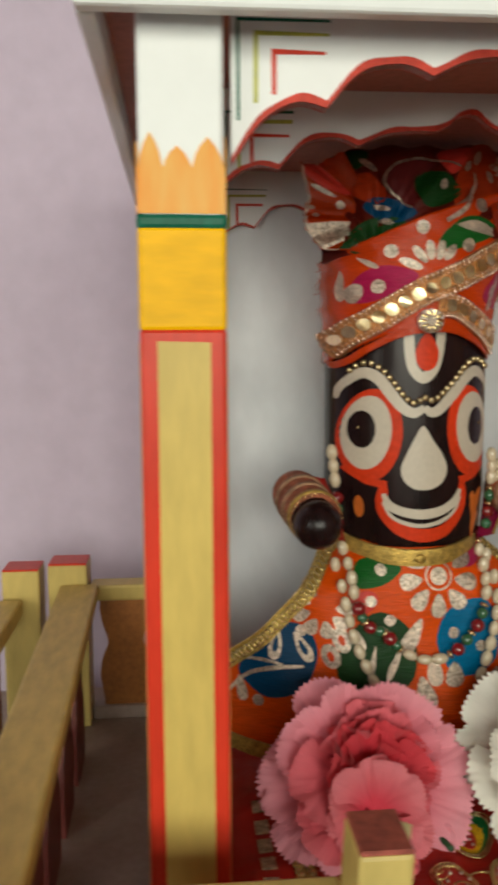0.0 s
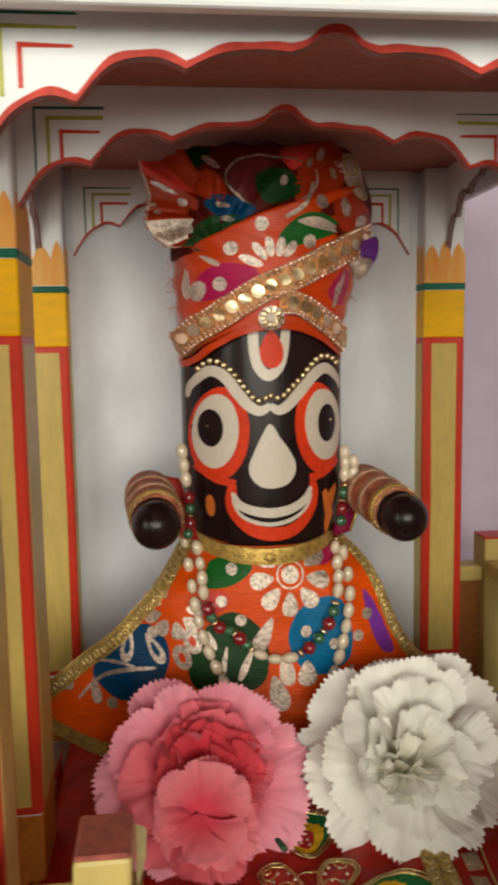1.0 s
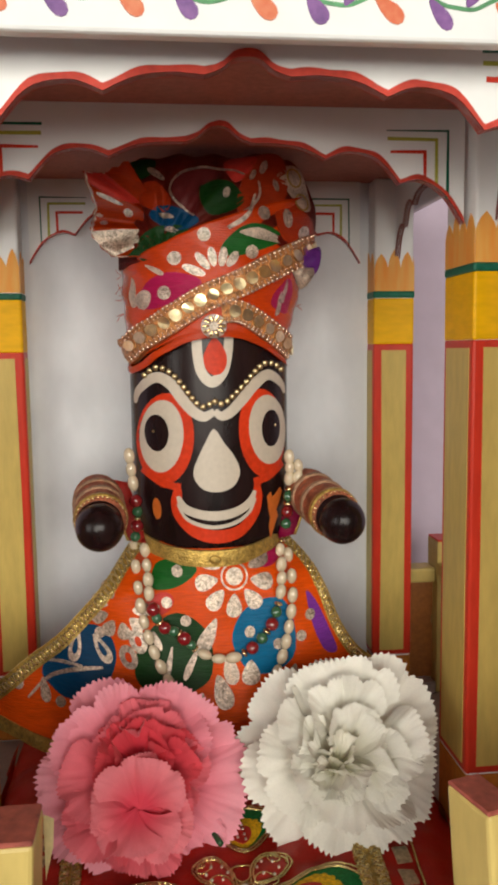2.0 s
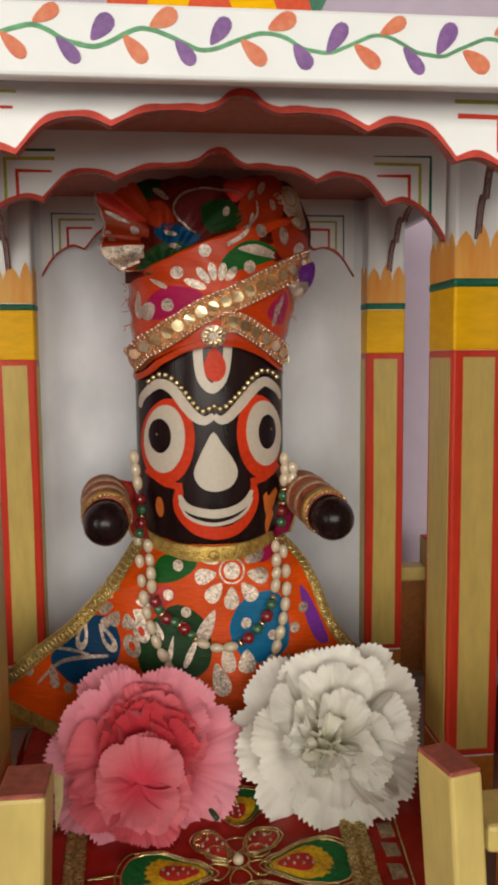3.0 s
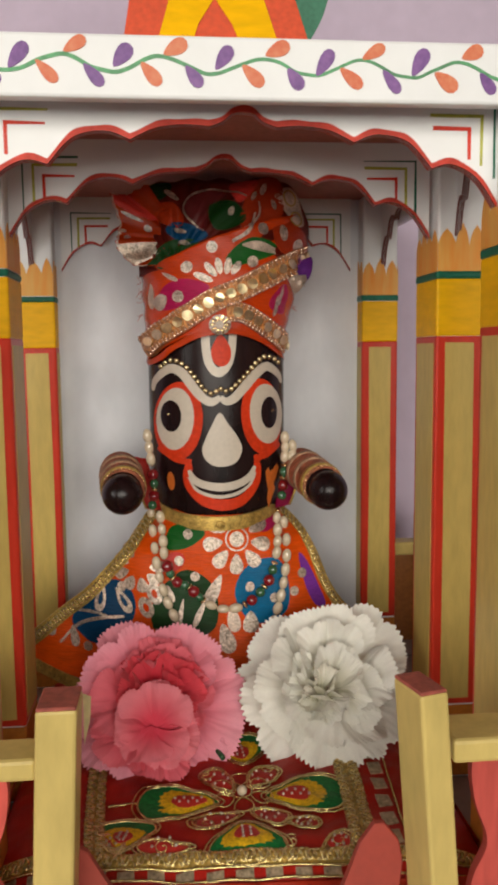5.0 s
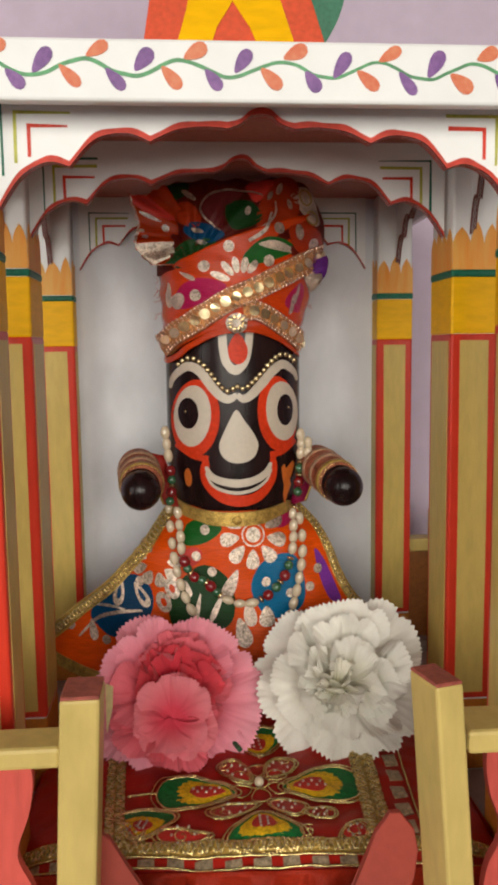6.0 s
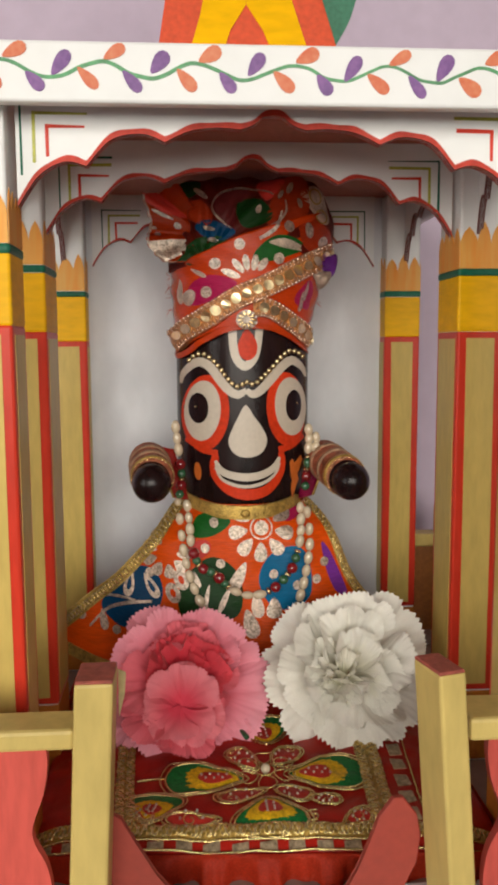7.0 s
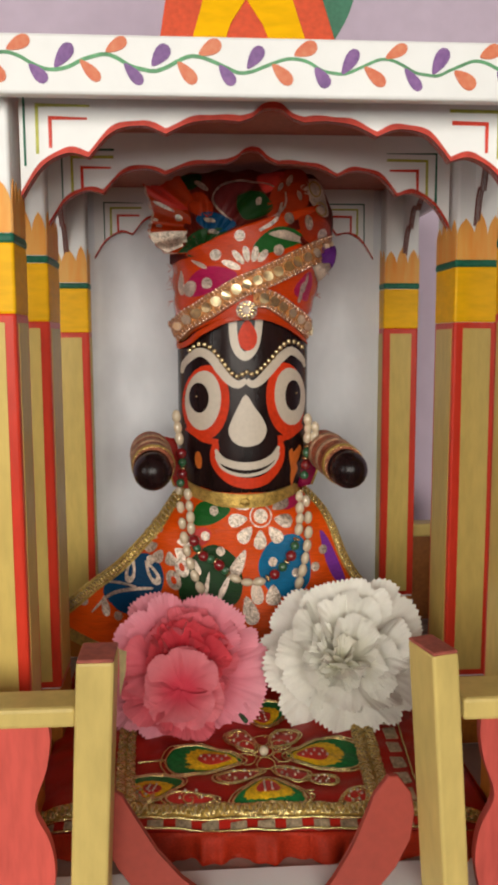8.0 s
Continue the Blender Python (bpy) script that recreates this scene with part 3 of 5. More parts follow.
def tube(bm, pts, radii, seg=8, mi=0, caps=True, squash=1.0):
    """A round tube through pts."""
    P = [Vector(p) for p in pts]
    if not isinstance(radii, (list, tuple)):
        radii = [radii] * len(P)
    rows = []
    for i, p in enumerate(P):
        d = (P[min(i + 1, len(P) - 1)] - P[max(i - 1, 0)]).normalized()
        u = d.cross(Vector((0, 0, 1)) if abs(d.z) < 0.9 else Vector((1, 0, 0))).normalized()
        v = u.cross(d)
        rows.append([bm.verts.new(p + (u * math.cos(2 * math.pi * k / seg) + v * math.sin(2 * math.pi * k / seg) * squash) * radii[i]) for k in range(seg)])
    fs = []
    for a, b in zip(rows, rows[1:]):
        for k in range(seg):
            j = (k + 1) % seg
            fs.append(bm.faces.new((a[k], a[j], b[j], b[k])))
    if caps:
        fs += [bm.faces.new(rows[0][::-1]), bm.faces.new(rows[-1])]
    for fc in fs:
        fc.material_index = mi
        fc.smooth = True
    return bm


# ---- the statue ----
def head_rx(x, z):
    return (0.0408 if x > 0 else 0.0388) - max(0.0, 0.95 - z) * 0.06


def head_y(x, z):
    rx = head_rx(x, z)
    return 0.036 - 0.036 * math.sqrt(max(0.02, 1 - (x / rx) ** 2))


def face(x, z, o):
    rx = head_rx(x, z)
    k = Vector((x / rx ** 2, (head_y(x, z) - 0.036) / 0.036 ** 2, 0)).normalized()
    return Vector((x, head_y(x, z), z)) + k * o


def fp(u, v):
    """Face plan: units of about 0.15 mm, from the face's left edge and top."""
    return (0.0011 + (u - 463) * (0.0001610 if u > 463 else 0.0001555), 0.984 - (v - 340) * 0.000155)


def fps(pts):
    return [fp(*p) for p in pts]


bm = bmesh.new()
rows = []
N = 120
for z, k in ((0.9235, 0.80), (0.9245, 0.9), (0.927, 0.97), (0.932, 1.0), (0.95, 1.0), (0.98, 1.0), (1.01, 1.0), (1.04, 1.0), (1.07, 0.98), (1.088, 0.9), (1.092, 0.7)):
    rows.append([bm.verts.new((head_rx(math.sin(2 * math.pi * i / N), z) * k * math.sin(2 * math.pi * i / N), 0.036 - 0.036 * k * math.cos(2 * math.pi * i / N), z)) for i in range(N)])
for a, b in zip(rows, rows[1:]):
    for i in range(N):
        fc = bm.faces.new((a[i], a[(i + 1) % N], b[(i + 1) % N], b[i]))
        fc.smooth = True
bm.faces.new(rows[0][::-1])
bm.faces.new(rows[-1])
# body under the robe, on the cushion
tube(bm, [(0, 0.042, 0.8145), (0, 0.042, 0.85), (0, 0.04, 0.9), (0, 0.038, 0.9236)], [0.043, 0.041, 0.036, 0.030], 32)
# two short arms with round ends
for a, b, r in (((-0.0560, 0.024, 0.9510), (-0.0522, -0.0225, 0.9440), 0.0108), ((0.0480, 0.024, 0.9510), (0.0556, -0.0285, 0.9443), 0.0105)):
    a, b = Vector(a), Vector(b)
    d = (b - a).normalized()
    tube(bm, [a, a.lerp(b, 0.5), b], [r * 0.86, r * 0.93, r * 0.98], 24)
    ball(bm, b, r, 0, 20)
# face paint
for s, red, white, pup, dot in ((-1, (312, 370, 88, 142), (302, 362, 67, 113), (288, 352, 37, 57), (280, 347)), (1, (612, 360, 80, 140), (629, 350, 66, 110), (638, 346, 33, 58), (650, 338))):
    for (cu, cv, ru, rv), off, mi, egg in ((red, 0.00012, 2, 0.12 * s), (white, 0.00022, 1, 0.0), (pup, 0.0003, 0, 0.0)):
        c = fp(cu, cv)
        patch(bm, face, oval(*c, ru * 0.0001545, rv * 0.000155, 6 * s if mi else 0, 32), off, mi, 5)
    ball(bm, face(*fp(*dot), 0.0004), 0.0007, 3, 8, (1, 0.5, 1))
patch(bm, face, fps(spline([(460, 338), (490, 382), (520, 425), (536, 470), (522, 510), (495, 528), (463, 533), (430, 526), (405, 503), (396, 468), (410, 428), (432, 382)], 3, True)), 0.00025, 1, 6, centre=fp(465, 460), dome=0.0)
ribbon(bm, face, fps([(224, 262), (236, 222), (285, 182), (330, 197), (368, 248), (400, 285), (432, 300), (463, 284)]), [x * 0.0001545 for x in (8, 22, 32, 34, 34, 32, 30, 18)], 0.00022, 1)
ribbon(bm, face, fps([(690, 240), (676, 208), (632, 178), (592, 200), (545, 252), (510, 288), (484, 299), (463, 284)]), [x * 0.0001545 for x in (8, 22, 32, 34, 34, 32, 28, 18)], 0.00022, 1)
ribbon(bm, face, fps([(413, 45), (416, 120), (428, 170), (458, 196), (488, 170), (503, 120), (510, 45)]), [x * 0.0001545 for x in (30, 30, 30, 34, 30, 28, 28)], 0.00022, 1)
patch(bm, face, fps(spline([(466, 62), (490, 90), (502, 125), (494, 160), (468, 176), (442, 160), (432, 125), (444, 90)], 3, True)), 0.0003, 2, 4)
# mouth: red lip, ivory band, black line, thin ivory lines
ribbon(bm, face, fps([(352, 505), (338, 560), (352, 610), (400, 655), (465, 672), (530, 660), (578, 612), (594, 555), (584, 495)]), [x * 0.0001545 for x in (14, 22, 30, 38, 42, 38, 30, 24, 14)], 0.00015, 2)
ribbon(bm, face, fps([(348, 545), (368, 582), (410, 600), (465, 607), (520, 598), (562, 574), (582, 536)]), [x * 0.0001545 for x in (10, 26, 28, 30, 28, 26, 10)], 0.00022, 1)
ribbon(bm, face, fps([(346, 570), (370, 612), (412, 634), (465, 642), (522, 630), (564, 600), (584, 560)]), [x * 0.0001545 for x in (5, 10, 12, 12, 12, 10, 5)], 0.00028, 1)
ribbon(bm, face, fps([(349, 560), (372, 599), (412, 619), (465, 626), (522, 615), (562, 588), (582, 550)]), [x * 0.0001545 for x in (4, 12, 15, 17, 15, 12, 4)], 0.0002, 0)
patch(bm, face, oval(*fp(283, 590), 13 * 0.0001545, 34 * 0.000155, 4, 16), 0.0002, 4, 3)
patch(bm, face, fps([(622, 560), (634, 548), (640, 566), (668, 540), (676, 556), (664, 590), (654, 610), (660, 632), (646, 664), (634, 700), (628, 664), (632, 630), (626, 600)]), 0.0002, 4, 3)
ribbon(bm, face, fps([(240, 470), (300, 505), (345, 520), (352, 560)]), [x * 0.0001545 for x in (20, 26, 22, 14)], 0.0002, 2)
ribbon(bm, face, fps([(680, 465), (630, 496), (592, 512), (586, 560)]), [x * 0.0001545 for x in (20, 26, 22, 14)], 0.0002, 2)
# row of gilt beads over the brows
for line in ([(246, 190), (270, 164), (302, 150), (338, 168), (368, 202), (398, 244), (428, 270), (462, 254)], [(684, 178), (655, 150), (618, 142), (585, 166), (552, 204), (516, 240), (488, 262), (462, 254)]):
    q = spline(fps(line), 24)
    run = 0.0
    for a, b in zip(q, q[1:]):
        run += float(np.linalg.norm(b - a))
        if run > 0.0031:
            run = 0.0
            ball(bm, face(b[0], b[1], 0.0008), 0.0016, 3, 8, (1, 0.5, 1))
statue = part("statue", bm, [BLACK, IVORY, FACERED, mat("pale_brass", (0.46, 0.36, 0.20), 0.22, 0.85, 0.15, bump=0.1), mat("orange_cheek_paint", (0.55, 0.13, 0.02), 0.4)])
tagged(statue, "black lacquered wooden statue with large painted round eyes", "statue")

WRAPM = cloth("dull_orange_brocade", (0.40, 0.12, 0.06), 0.42, vary=0.5, coarse=260, bump=0.8)
WINDM = cloth("tarnished_brocade", (0.42, 0.25, 0.15), 0.4, vary=0.5, coarse=300, metal=0.4, bump=0.8)
# ---- sleeves of wound brocade on the arms ----
for a, b, r in (((-0.0560, 0.022, 0.9505), (-0.0519, -0.0165, 0.9453), 0.0116), ((0.0483, 0.022, 0.9507), (0.0546, -0.0215, 0.9455), 0.0112)):
    a, b = Vector(a), Vector(b)
    sl = thing("arm_wrap", a, "orange brocade wrap wound round the statue's arm", "cloth", group="arm wraps")
    d = b - a
    pts = [a + d * k / 10 for k in range(11)]
    sits(part("wrap", tube(bmesh.new(), pts, [r * (0.96 + 0.06 * (k % 2)) for k in range(11)], 24), WRAPM, None), sl)
    for k in (3, 6, 9):
        c = a + d * (k / 10)
        sits(part("gold_winding", tube(bmesh.new(), [c - d * 0.045, c - d * 0.02, c + d * 0.02, c + d * 0.045], [r * 1.02, r * 1.07, r * 1.07, r * 1.02], 24), WINDM if k != 9 else GOLDD, None), sl)
    rim = bmesh.new()
    u = d.normalized().cross(Vector((0, 0, 1))).normalized()
    v = u.cross(d.normalized())
    for k in range(34):
        t = 2 * math.pi * k / 34
        ball(rim, b + (u * math.cos(t) + v * math.sin(t)) * r * 0.99 + d * wob(0.004), 0.00065, 0, 6)
    tagged(sits(part("beaded_rim", rim, GILT, None), sl), kind="stuff")

# ---- robe ----
WZ = [0.800, 0.843, 0.847, 0.868, 0.885, 0.905, 0.917, 0.93]
WL = [0.1195, 0.1195, 0.1180, 0.0955, 0.0755, 0.056, 0.045, 0.036]
WR = [0.104, 0.100, 0.096, 0.074, 0.062, 0.053, 0.047, 0.036]


def robe(x, z, o):
    y = -0.002 - (0.925 - z) * 0.09 + 2.5 * x * x
    y += 0.0010 * math.sin(x * 160 + z * 90) * min(1.0, (0.93 - z) * 30)
    if z > 0.900:
        k = min(1.0, (z - 0.900) / 0.024)
        y += (0.037 - 0.0355 * math.sqrt(max(0.04, 1 - (x / 0.0385) ** 2)) - y) * k * k
    return Vector((x, y - o, z))


def hem(x):
    return 0.8175 + (1.45 if x < 0 else 2.9) * x * x


gown = thing("robe", (0, 0.0, 0.83), "orange silk robe with silver and coloured print and gold edging", "robe")
bm = bmesh.new()
nu, nv = 120, 44


def shoulder(x):
    """The height of the robe's upper edge at x."""
    return float(np.interp(abs(x), (WL if x < 0 else WR)[:0:-1], WZ[:0:-1])) if abs(x) > 0.036 else 0.929


grid = []
for j in range(nv + 1):
    row = []
    for i in range(nu + 1):
        x = -0.1180 + (0.0965 + 0.1180) * i / nu
        top_z = max(shoulder(x), hem(x) + 0.0006)
        z = top_z + (hem(x) - top_z) * j / nv
        row.append((bm.verts.new(robe(x, z, 0)), bm.verts.new(robe(x, z, -0.0016))))
    grid.append(row)
for j in range(nv):
    for i in range(nu):
        for k in (0, 1):
            bm.faces.new([grid[a][b][k] for a, b in ((j, i), (j, i + 1), (j + 1, i + 1), (j + 1, i))]).smooth = True
rim = [(0, i) for i in range(nu)] + [(j, nu) for j in range(nv)] + [(nv, i) for i in range(nu, 0, -1)] + [(j, 0) for j in range(nv, 0, -1)]
for (a, b), (c, d) in zip(rim, rim[1:] + rim[:1]):
    bm.faces.new((grid[a][b][0], grid[c][d][0], grid[c][d][1], grid[a][b][1]))
sits(part("robe_body", bm, cloth("orange_silk_robe", (0.62, 0.068, 0.002), 0.28, 0.0, 1700, 0.22, 60, bump=0.9, stretch=(0.10, 0.10, 1)), None), gown)


def print_on(name, P, shape, m, off, parent, dome=0.0, centre=None, rings=4):
    return sits(part(name, patch(bmesh.new(), P, shape, off, 0, rings, centre, dome), m, None), parent)


def line_on(name, P, pts, widths, m, off, parent, puff=0.0, n=6, closed=False):
    return sits(part(name, ribbon(bmesh.new(), P, pts, widths, off, 0, n, 3, closed, puff), m, None), parent)


line_on("gold_edging", robe, [(-0.036, 0.9265), (-0.0445, 0.9165), (-0.0540, 0.9045), (-0.0725, 0.8845), (-0.0925, 0.8675), (-0.1150, 0.8475)], [0.0055, 0.006, 0.0065, 0.007, 0.0072, 0.0075], GOLDD, 0.0009, gown, 0.0002)
line_on("gold_edging", robe, [(0.036, 0.9265), (0.0465, 0.916), (0.0525, 0.9045), (0.0605, 0.8845), (0.0725, 0.8675), (0.0945, 0.8525)], [0.004, 0.0045, 0.005, 0.0055, 0.006, 0.0065], GOLDD, 0.0009, gown, 0.0002)
line_on("gold_hem", robe, [(x, hem(x) + 0.0035) for x in (-0.1150, -0.085, -0.06, -0.03, 0.0, 0.03, 0.06, 0.094)], [0.007, 0.007], GOLDD, 0.0009, gown, 0.0002)


def weave(P, pts, width, parent):
    """Two plaited metal threads along an edging."""
    q = spline(pts, 36)
    for k in range(2):
        run, line = 0.0, []
        for i, p in enumerate(q):
            d = q[min(i + 1, len(q) - 1)] - q[max(i - 1, 0)]
            d = d / np.linalg.norm(d)
            run += float(np.linalg.norm(q[i] - q[i - 1])) if i else 0.0
            ph = run / 0.0050 * 6.283 + k * math.pi
            o = p + np.array([-d[1], d[0]]) * width * 0.36 * math.sin(ph)
            line.append(P(o[0], o[1], 0.0013 + 0.0002 * math.cos(2 * ph)))
        sits(part("gold_thread", tube(bmesh.new(), line, 0.0005, 5), GOLD, None), parent)


weave(robe, [(-0.036, 0.9265), (-0.0445, 0.9165), (-0.0540, 0.9045), (-0.0725, 0.8845), (-0.0925, 0.8675), (-0.1150, 0.8475)], 0.0068, gown)
weave(robe, [(0.036, 0.9265), (0.0465, 0.916), (0.0525, 0.9045), (0.0605, 0.8845), (0.0725, 0.8675), (0.0945, 0.8525)], 0.0048, gown)


def rp(px, py):
    """Robe plan: units of 0.325 mm on its front, to metres."""
    return ((px - 433) * 0.000325, 0.984 - (py - 703) * 0.000325)


def petals(P, c, count, r0, r1, wide, m, off, parent, start=0.0, sweep=360.0):
    for k in range(count):
        t = start + sweep * k / count
        rm = (r0 + r1) / 2
        print_on("printed_petal", P, drop(c[0] + rm * math.cos(radians(t)), c[1] + rm * math.sin(radians(t)), wide, (r1 - r0) / 2, t + 90, 18), m, off, parent, rings=3)


def dots(P, places, r, m, off, parent):
    for a, b in places:
        print_on("silver_spot", P, oval(a, b, r, r * 1.05, 0, 16), m, off, parent, rings=2)


# printed colours on the robe
print_on("blue_print", robe, [rp(*p) for p in spline([(172, 1062), (195, 1025), (225, 995), (258, 990), (280, 1010), (284, 1045), (262, 1085), (215, 1102), (185, 1085)], 4, True)], DBLUE, 0.00022, gown)
print_on("green_print", robe, [rp(*p) for p in spline([(340, 935), (345, 905), (372, 895), (405, 905), (398, 920), (370, 935)], 4, True)], CGREEN, 0.00022, gown)
print_on("green_print", robe, [rp(*p) for p in spline([(312, 1040), (330, 1000), (375, 970), (420, 1000), (425, 1060), (400, 1085), (350, 1090), (318, 1075)], 4, True)], DGREEN, 0.00022, gown)
print_on("blue_print", robe, [rp(*p) for p in spline([(455, 1015), (470, 975), (505, 955), (535, 960), (550, 1000), (548, 1045), (520, 1065), (480, 1060)], 4, True)], CBLUE, 0.00022, gown)
print_on("magenta_print", robe, oval(*rp(515, 893), 0.008, 0.006, 20), MAGENTA, 0.00022, gown)
print_on("purple_print", robe, [rp(*p) for p in spline([(570, 952), (586, 968), (608, 1016), (618, 1046), (598, 1042), (580, 1004)], 4, True)], PURPLE, 0.00022, gown)
print_on("wine_print", robe, oval(*rp(350, 958), 0.0075, 0.005, 30), SILKRED, 0.00022, gown)
c = rp(461, 921)
print_on("flower_eye", robe, oval(*c, 0.0042, 0.0042), SILVER, 0.0004, gown)
line_on("flower_ring", robe, oval(*c, 0.0062, 0.0062, 0, 16), [0.0008, 0.0008], SILVER, 0.0004, gown, closed=True, n=3)
petals(robe, c, 7, 0.0080, 0.0192, 0.0052, SILVER, 0.0004, gown, 148, 280)
c = rp(292, 965)
petals(robe, c, 7, 0.0060, 0.0145, 0.0046, SILVER, 0.0004, gown, 120, 280)
for tn, px, py in ((60, 225, 1020), (100, 264, 1024)):
    print_on("silver_leaf", robe, drop(*rp(px, py), 0.0042, 0.0080, tn - 90 + 20, 18), SILVER, 0.0004, gown, rings=3)
    print_on("leaf_heart", robe, drop(*rp(px, py), 0.0018, 0.0040, tn - 90 + 20, 14), DBLUE, 0.0006, gown, rings=2)
line_on("silver_stem", robe, [rp(*p) for p in ((150, 1105), (185, 1070), (225, 1055), (265, 1052))], [0.001, 0.0018, 0.0022, 0.0012], SILVER, 0.00045, gown)
line_on("silver_stem", robe, [rp(*p) for p in ((180, 1046), (205, 1045), (235, 1050))], [0.001, 0.0018, 0.001], SILVER, 0.00045, gown)
print_on("silver_leaf", robe, drop(*rp(176, 1092), 0.0034, 0.0062, 10, 16), SILVER, 0.0004, gown, rings=3)
for px, py in ((303, 1035), (318, 1010)):
    print_on("silver_leaf", robe, oval(*rp(px, py), 0.0042, 0.0062, 20, 16), SILVER, 0.0004, gown, rings=3)
    print_on("leaf_heart", robe, oval(*rp(px, py), 0.0016, 0.0026, 20, 12), SILK, 0.0006, gown, rings=2)
for px, py, rx, rz, tn in ((420, 1005, 0.0048, 0.0095, -25), (440, 1090, 0.0062, 0.0088, 15), (482, 1062, 0.0062, 0.0060, 0), (395, 1045, 0.0024, 0.0085, -25), (362, 1045, 0.0020, 0.0085, -12)):
    print_on("silver_leaf", robe, drop(*rp(px, py), rx, rz, tn, 18), SILVER, 0.0004, gown, rings=3)
dots(robe, [rp(377, 911), (rp(135, 1086)), rp(200, 1108), rp(388, 982), rp(361, 955), rp(482, 1003), rp(525, 1025), rp(575, 985), rp(560, 1015), rp(262, 1000)], 0.0026, SILVER, 0.0004, gown)

# gold collar under the chin
collar = thing("collar", (0, 0.0, 0.92), "dull gold ribbon collar under the statue's chin", "collar")


def neck(a, z, o):
    t = a / 0.036
    r = 0.0365 + o
    return Vector((r * math.sin(t), 0.036 - r * math.cos(t), z))


line_on("ribbon_band", neck, [(a, 0.9222 + 3.2 * a * a) for a in np.linspace(-0.06, 0.06, 13)], [0.0080, 0.0080], GOLDD, 0.0012, collar, 0.0003)
sits(part("gold_knot", ball(bmesh.new(), (0.0, -0.0025, 0.922), 0.0022, 0, 10, (1.3, 0.4, 1.0)), GOLDD, None), collar)

# red ribbon ends with a gold edge, hanging beside the neck
for sx, m in ((-1, SILKRED), (1, MAGENTA)):
    bm = bmesh.new()
    rows = []
    for k in range(9):
        t = k / 8
        c = Vector((sx * (0.0455 - 0.0085 * t), 0.020 - 0.006 * t + 0.0012 * math.sin(7 * t), 0.958 - 0.030 * t))
        w = 0.0042 + 0.0012 * math.sin(3 * t)
        rows.append([bm.verts.new(c + Vector((sx * w * a, 0.0008 * math.sin(5 * a + 4 * t), 0.2 * w * a))) for a in (-1, -0.4, 0.3, 1)])
    for a, b in zip(rows, rows[1:]):
        for i in range(3):
            bm.faces.new((a[i], a[i + 1], b[i + 1], b[i])).smooth = True
    edge = [r[3].co.copy() for r in rows]
    bmesh.ops.solidify(bm, geom=bm.faces[:], thickness=0.0005)
    end = sits(part("ribbon_end", bm, m, None), collar)
    part("gold_edging", tube(bmesh.new(), edge, 0.0007, 6), GOLDD, end).matrix_parent_inverse = Matrix()

# ---- turban ----
turban = thing("turban", (0, 0.036, 1.02), "orange silk turban with gold bands and a pleated fan", "turban")


def turb_r(z, x):
    """The turban's half width at height z, larger where it leans out to the side of positive x."""
    if x > 0:
        return 0.0412 + min(0.0115, max(0.0, z - 1.025) * 0.25)
    return 0.0396 + max(0.0, z - 1.015) * 0.045


def wrap(x, z, o):
    rx = turb_r(z, x)
    s = max(-0.995, min(0.995, x / rx))
    y = 0.037 - 0.0415 * math.sqrt(1 - s * s)
    k = Vector((s / rx, (y - 0.037) / 0.0415 ** 2, 0)).normalized()
    return Vector((s * rx, y, z)) + k * (o + crease(s, math.asin(s), z))


def crease(sx, t, z):
    return 0.0004 * math.sin((z + sx * 0.02) * 520) + 0.00025 * math.sin(t * 9 + z * 260)


def tp(u, v):
    return (0.0013 + (u - 478) * 0.000150, 1.032 - (v - 632) * 0.000149)


def tps(pts):
    return [tp(*p) for p in pts]


bm = bmesh.new()
N, M = 144, 36
cols = []
for i in range(N):
    t = 2 * math.pi * i / N
    sx, cy = math.sin(t), math.cos(t)
    z0 = 1.0288 - 0.0165 * sx * sx if cy > 0 else 1.0123
    z1 = 1.079 + 0.017 * sx
    col = []
    for j in range(M + 1):
        z = z0 + (z1 - z0) * j / M
        r = turb_r(z, sx)
        w = crease(sx, math.asin(sx), z)
        col.append(bm.verts.new((sx * (r + w), 0.037 - cy * (0.0415 + w), z)))
    cols.append(col)
for i in range(N):
    a, b = cols[i], cols[(i + 1) % N]
    for j in range(M):
        bm.faces.new((a[j], b[j], b[j + 1], a[j + 1])).smooth = True
rim = [bm.verts.new((v.co.x * 0.93, 0.037 + (v.co.y - 0.037) * 0.93, v.co.z + 0.001)) for v in (c[0] for c in cols)]
top = [bm.verts.new((v.co.x * 0.85, 0.037 + (v.co.y - 0.037) * 0.85, v.co.z - 0.002)) for v in (c[M] for c in cols)]
for i in range(N):
    j = (i + 1) % N
    bm.faces.new((rim[i], rim[j], cols[j][0], cols[i][0]))
    bm.faces.new((cols[i][M], cols[j][M], top[j], top[i]))
bm.faces.new(top)
sits(part("wrap", bm, SILK, None), turban)
# red-orange lower edge
line_on("lower_edge", wrap, tps([(212, 765), (240, 760), (320, 705), (400, 668), (480, 656), (560, 660), (640, 690), (700, 728), (722, 742)]), [0.0032, 0.003], SILK, 0.0005, turban, 0.0003)
# printed colours
print_on("magenta_print", wrap, tps(spline([(248, 560), (275, 495), (340, 465), (420, 480), (440, 505), (380, 545), (300, 575)], 4, True)), MAGENTA, 0.0003, turban)
print_on("green_print", wrap, tps(spline([(500, 400), (540, 350), (600, 318), (670, 330), (705, 360), (660, 385), (590, 410), (530, 420)], 4, True)), CGREEN, 0.0003, turban)
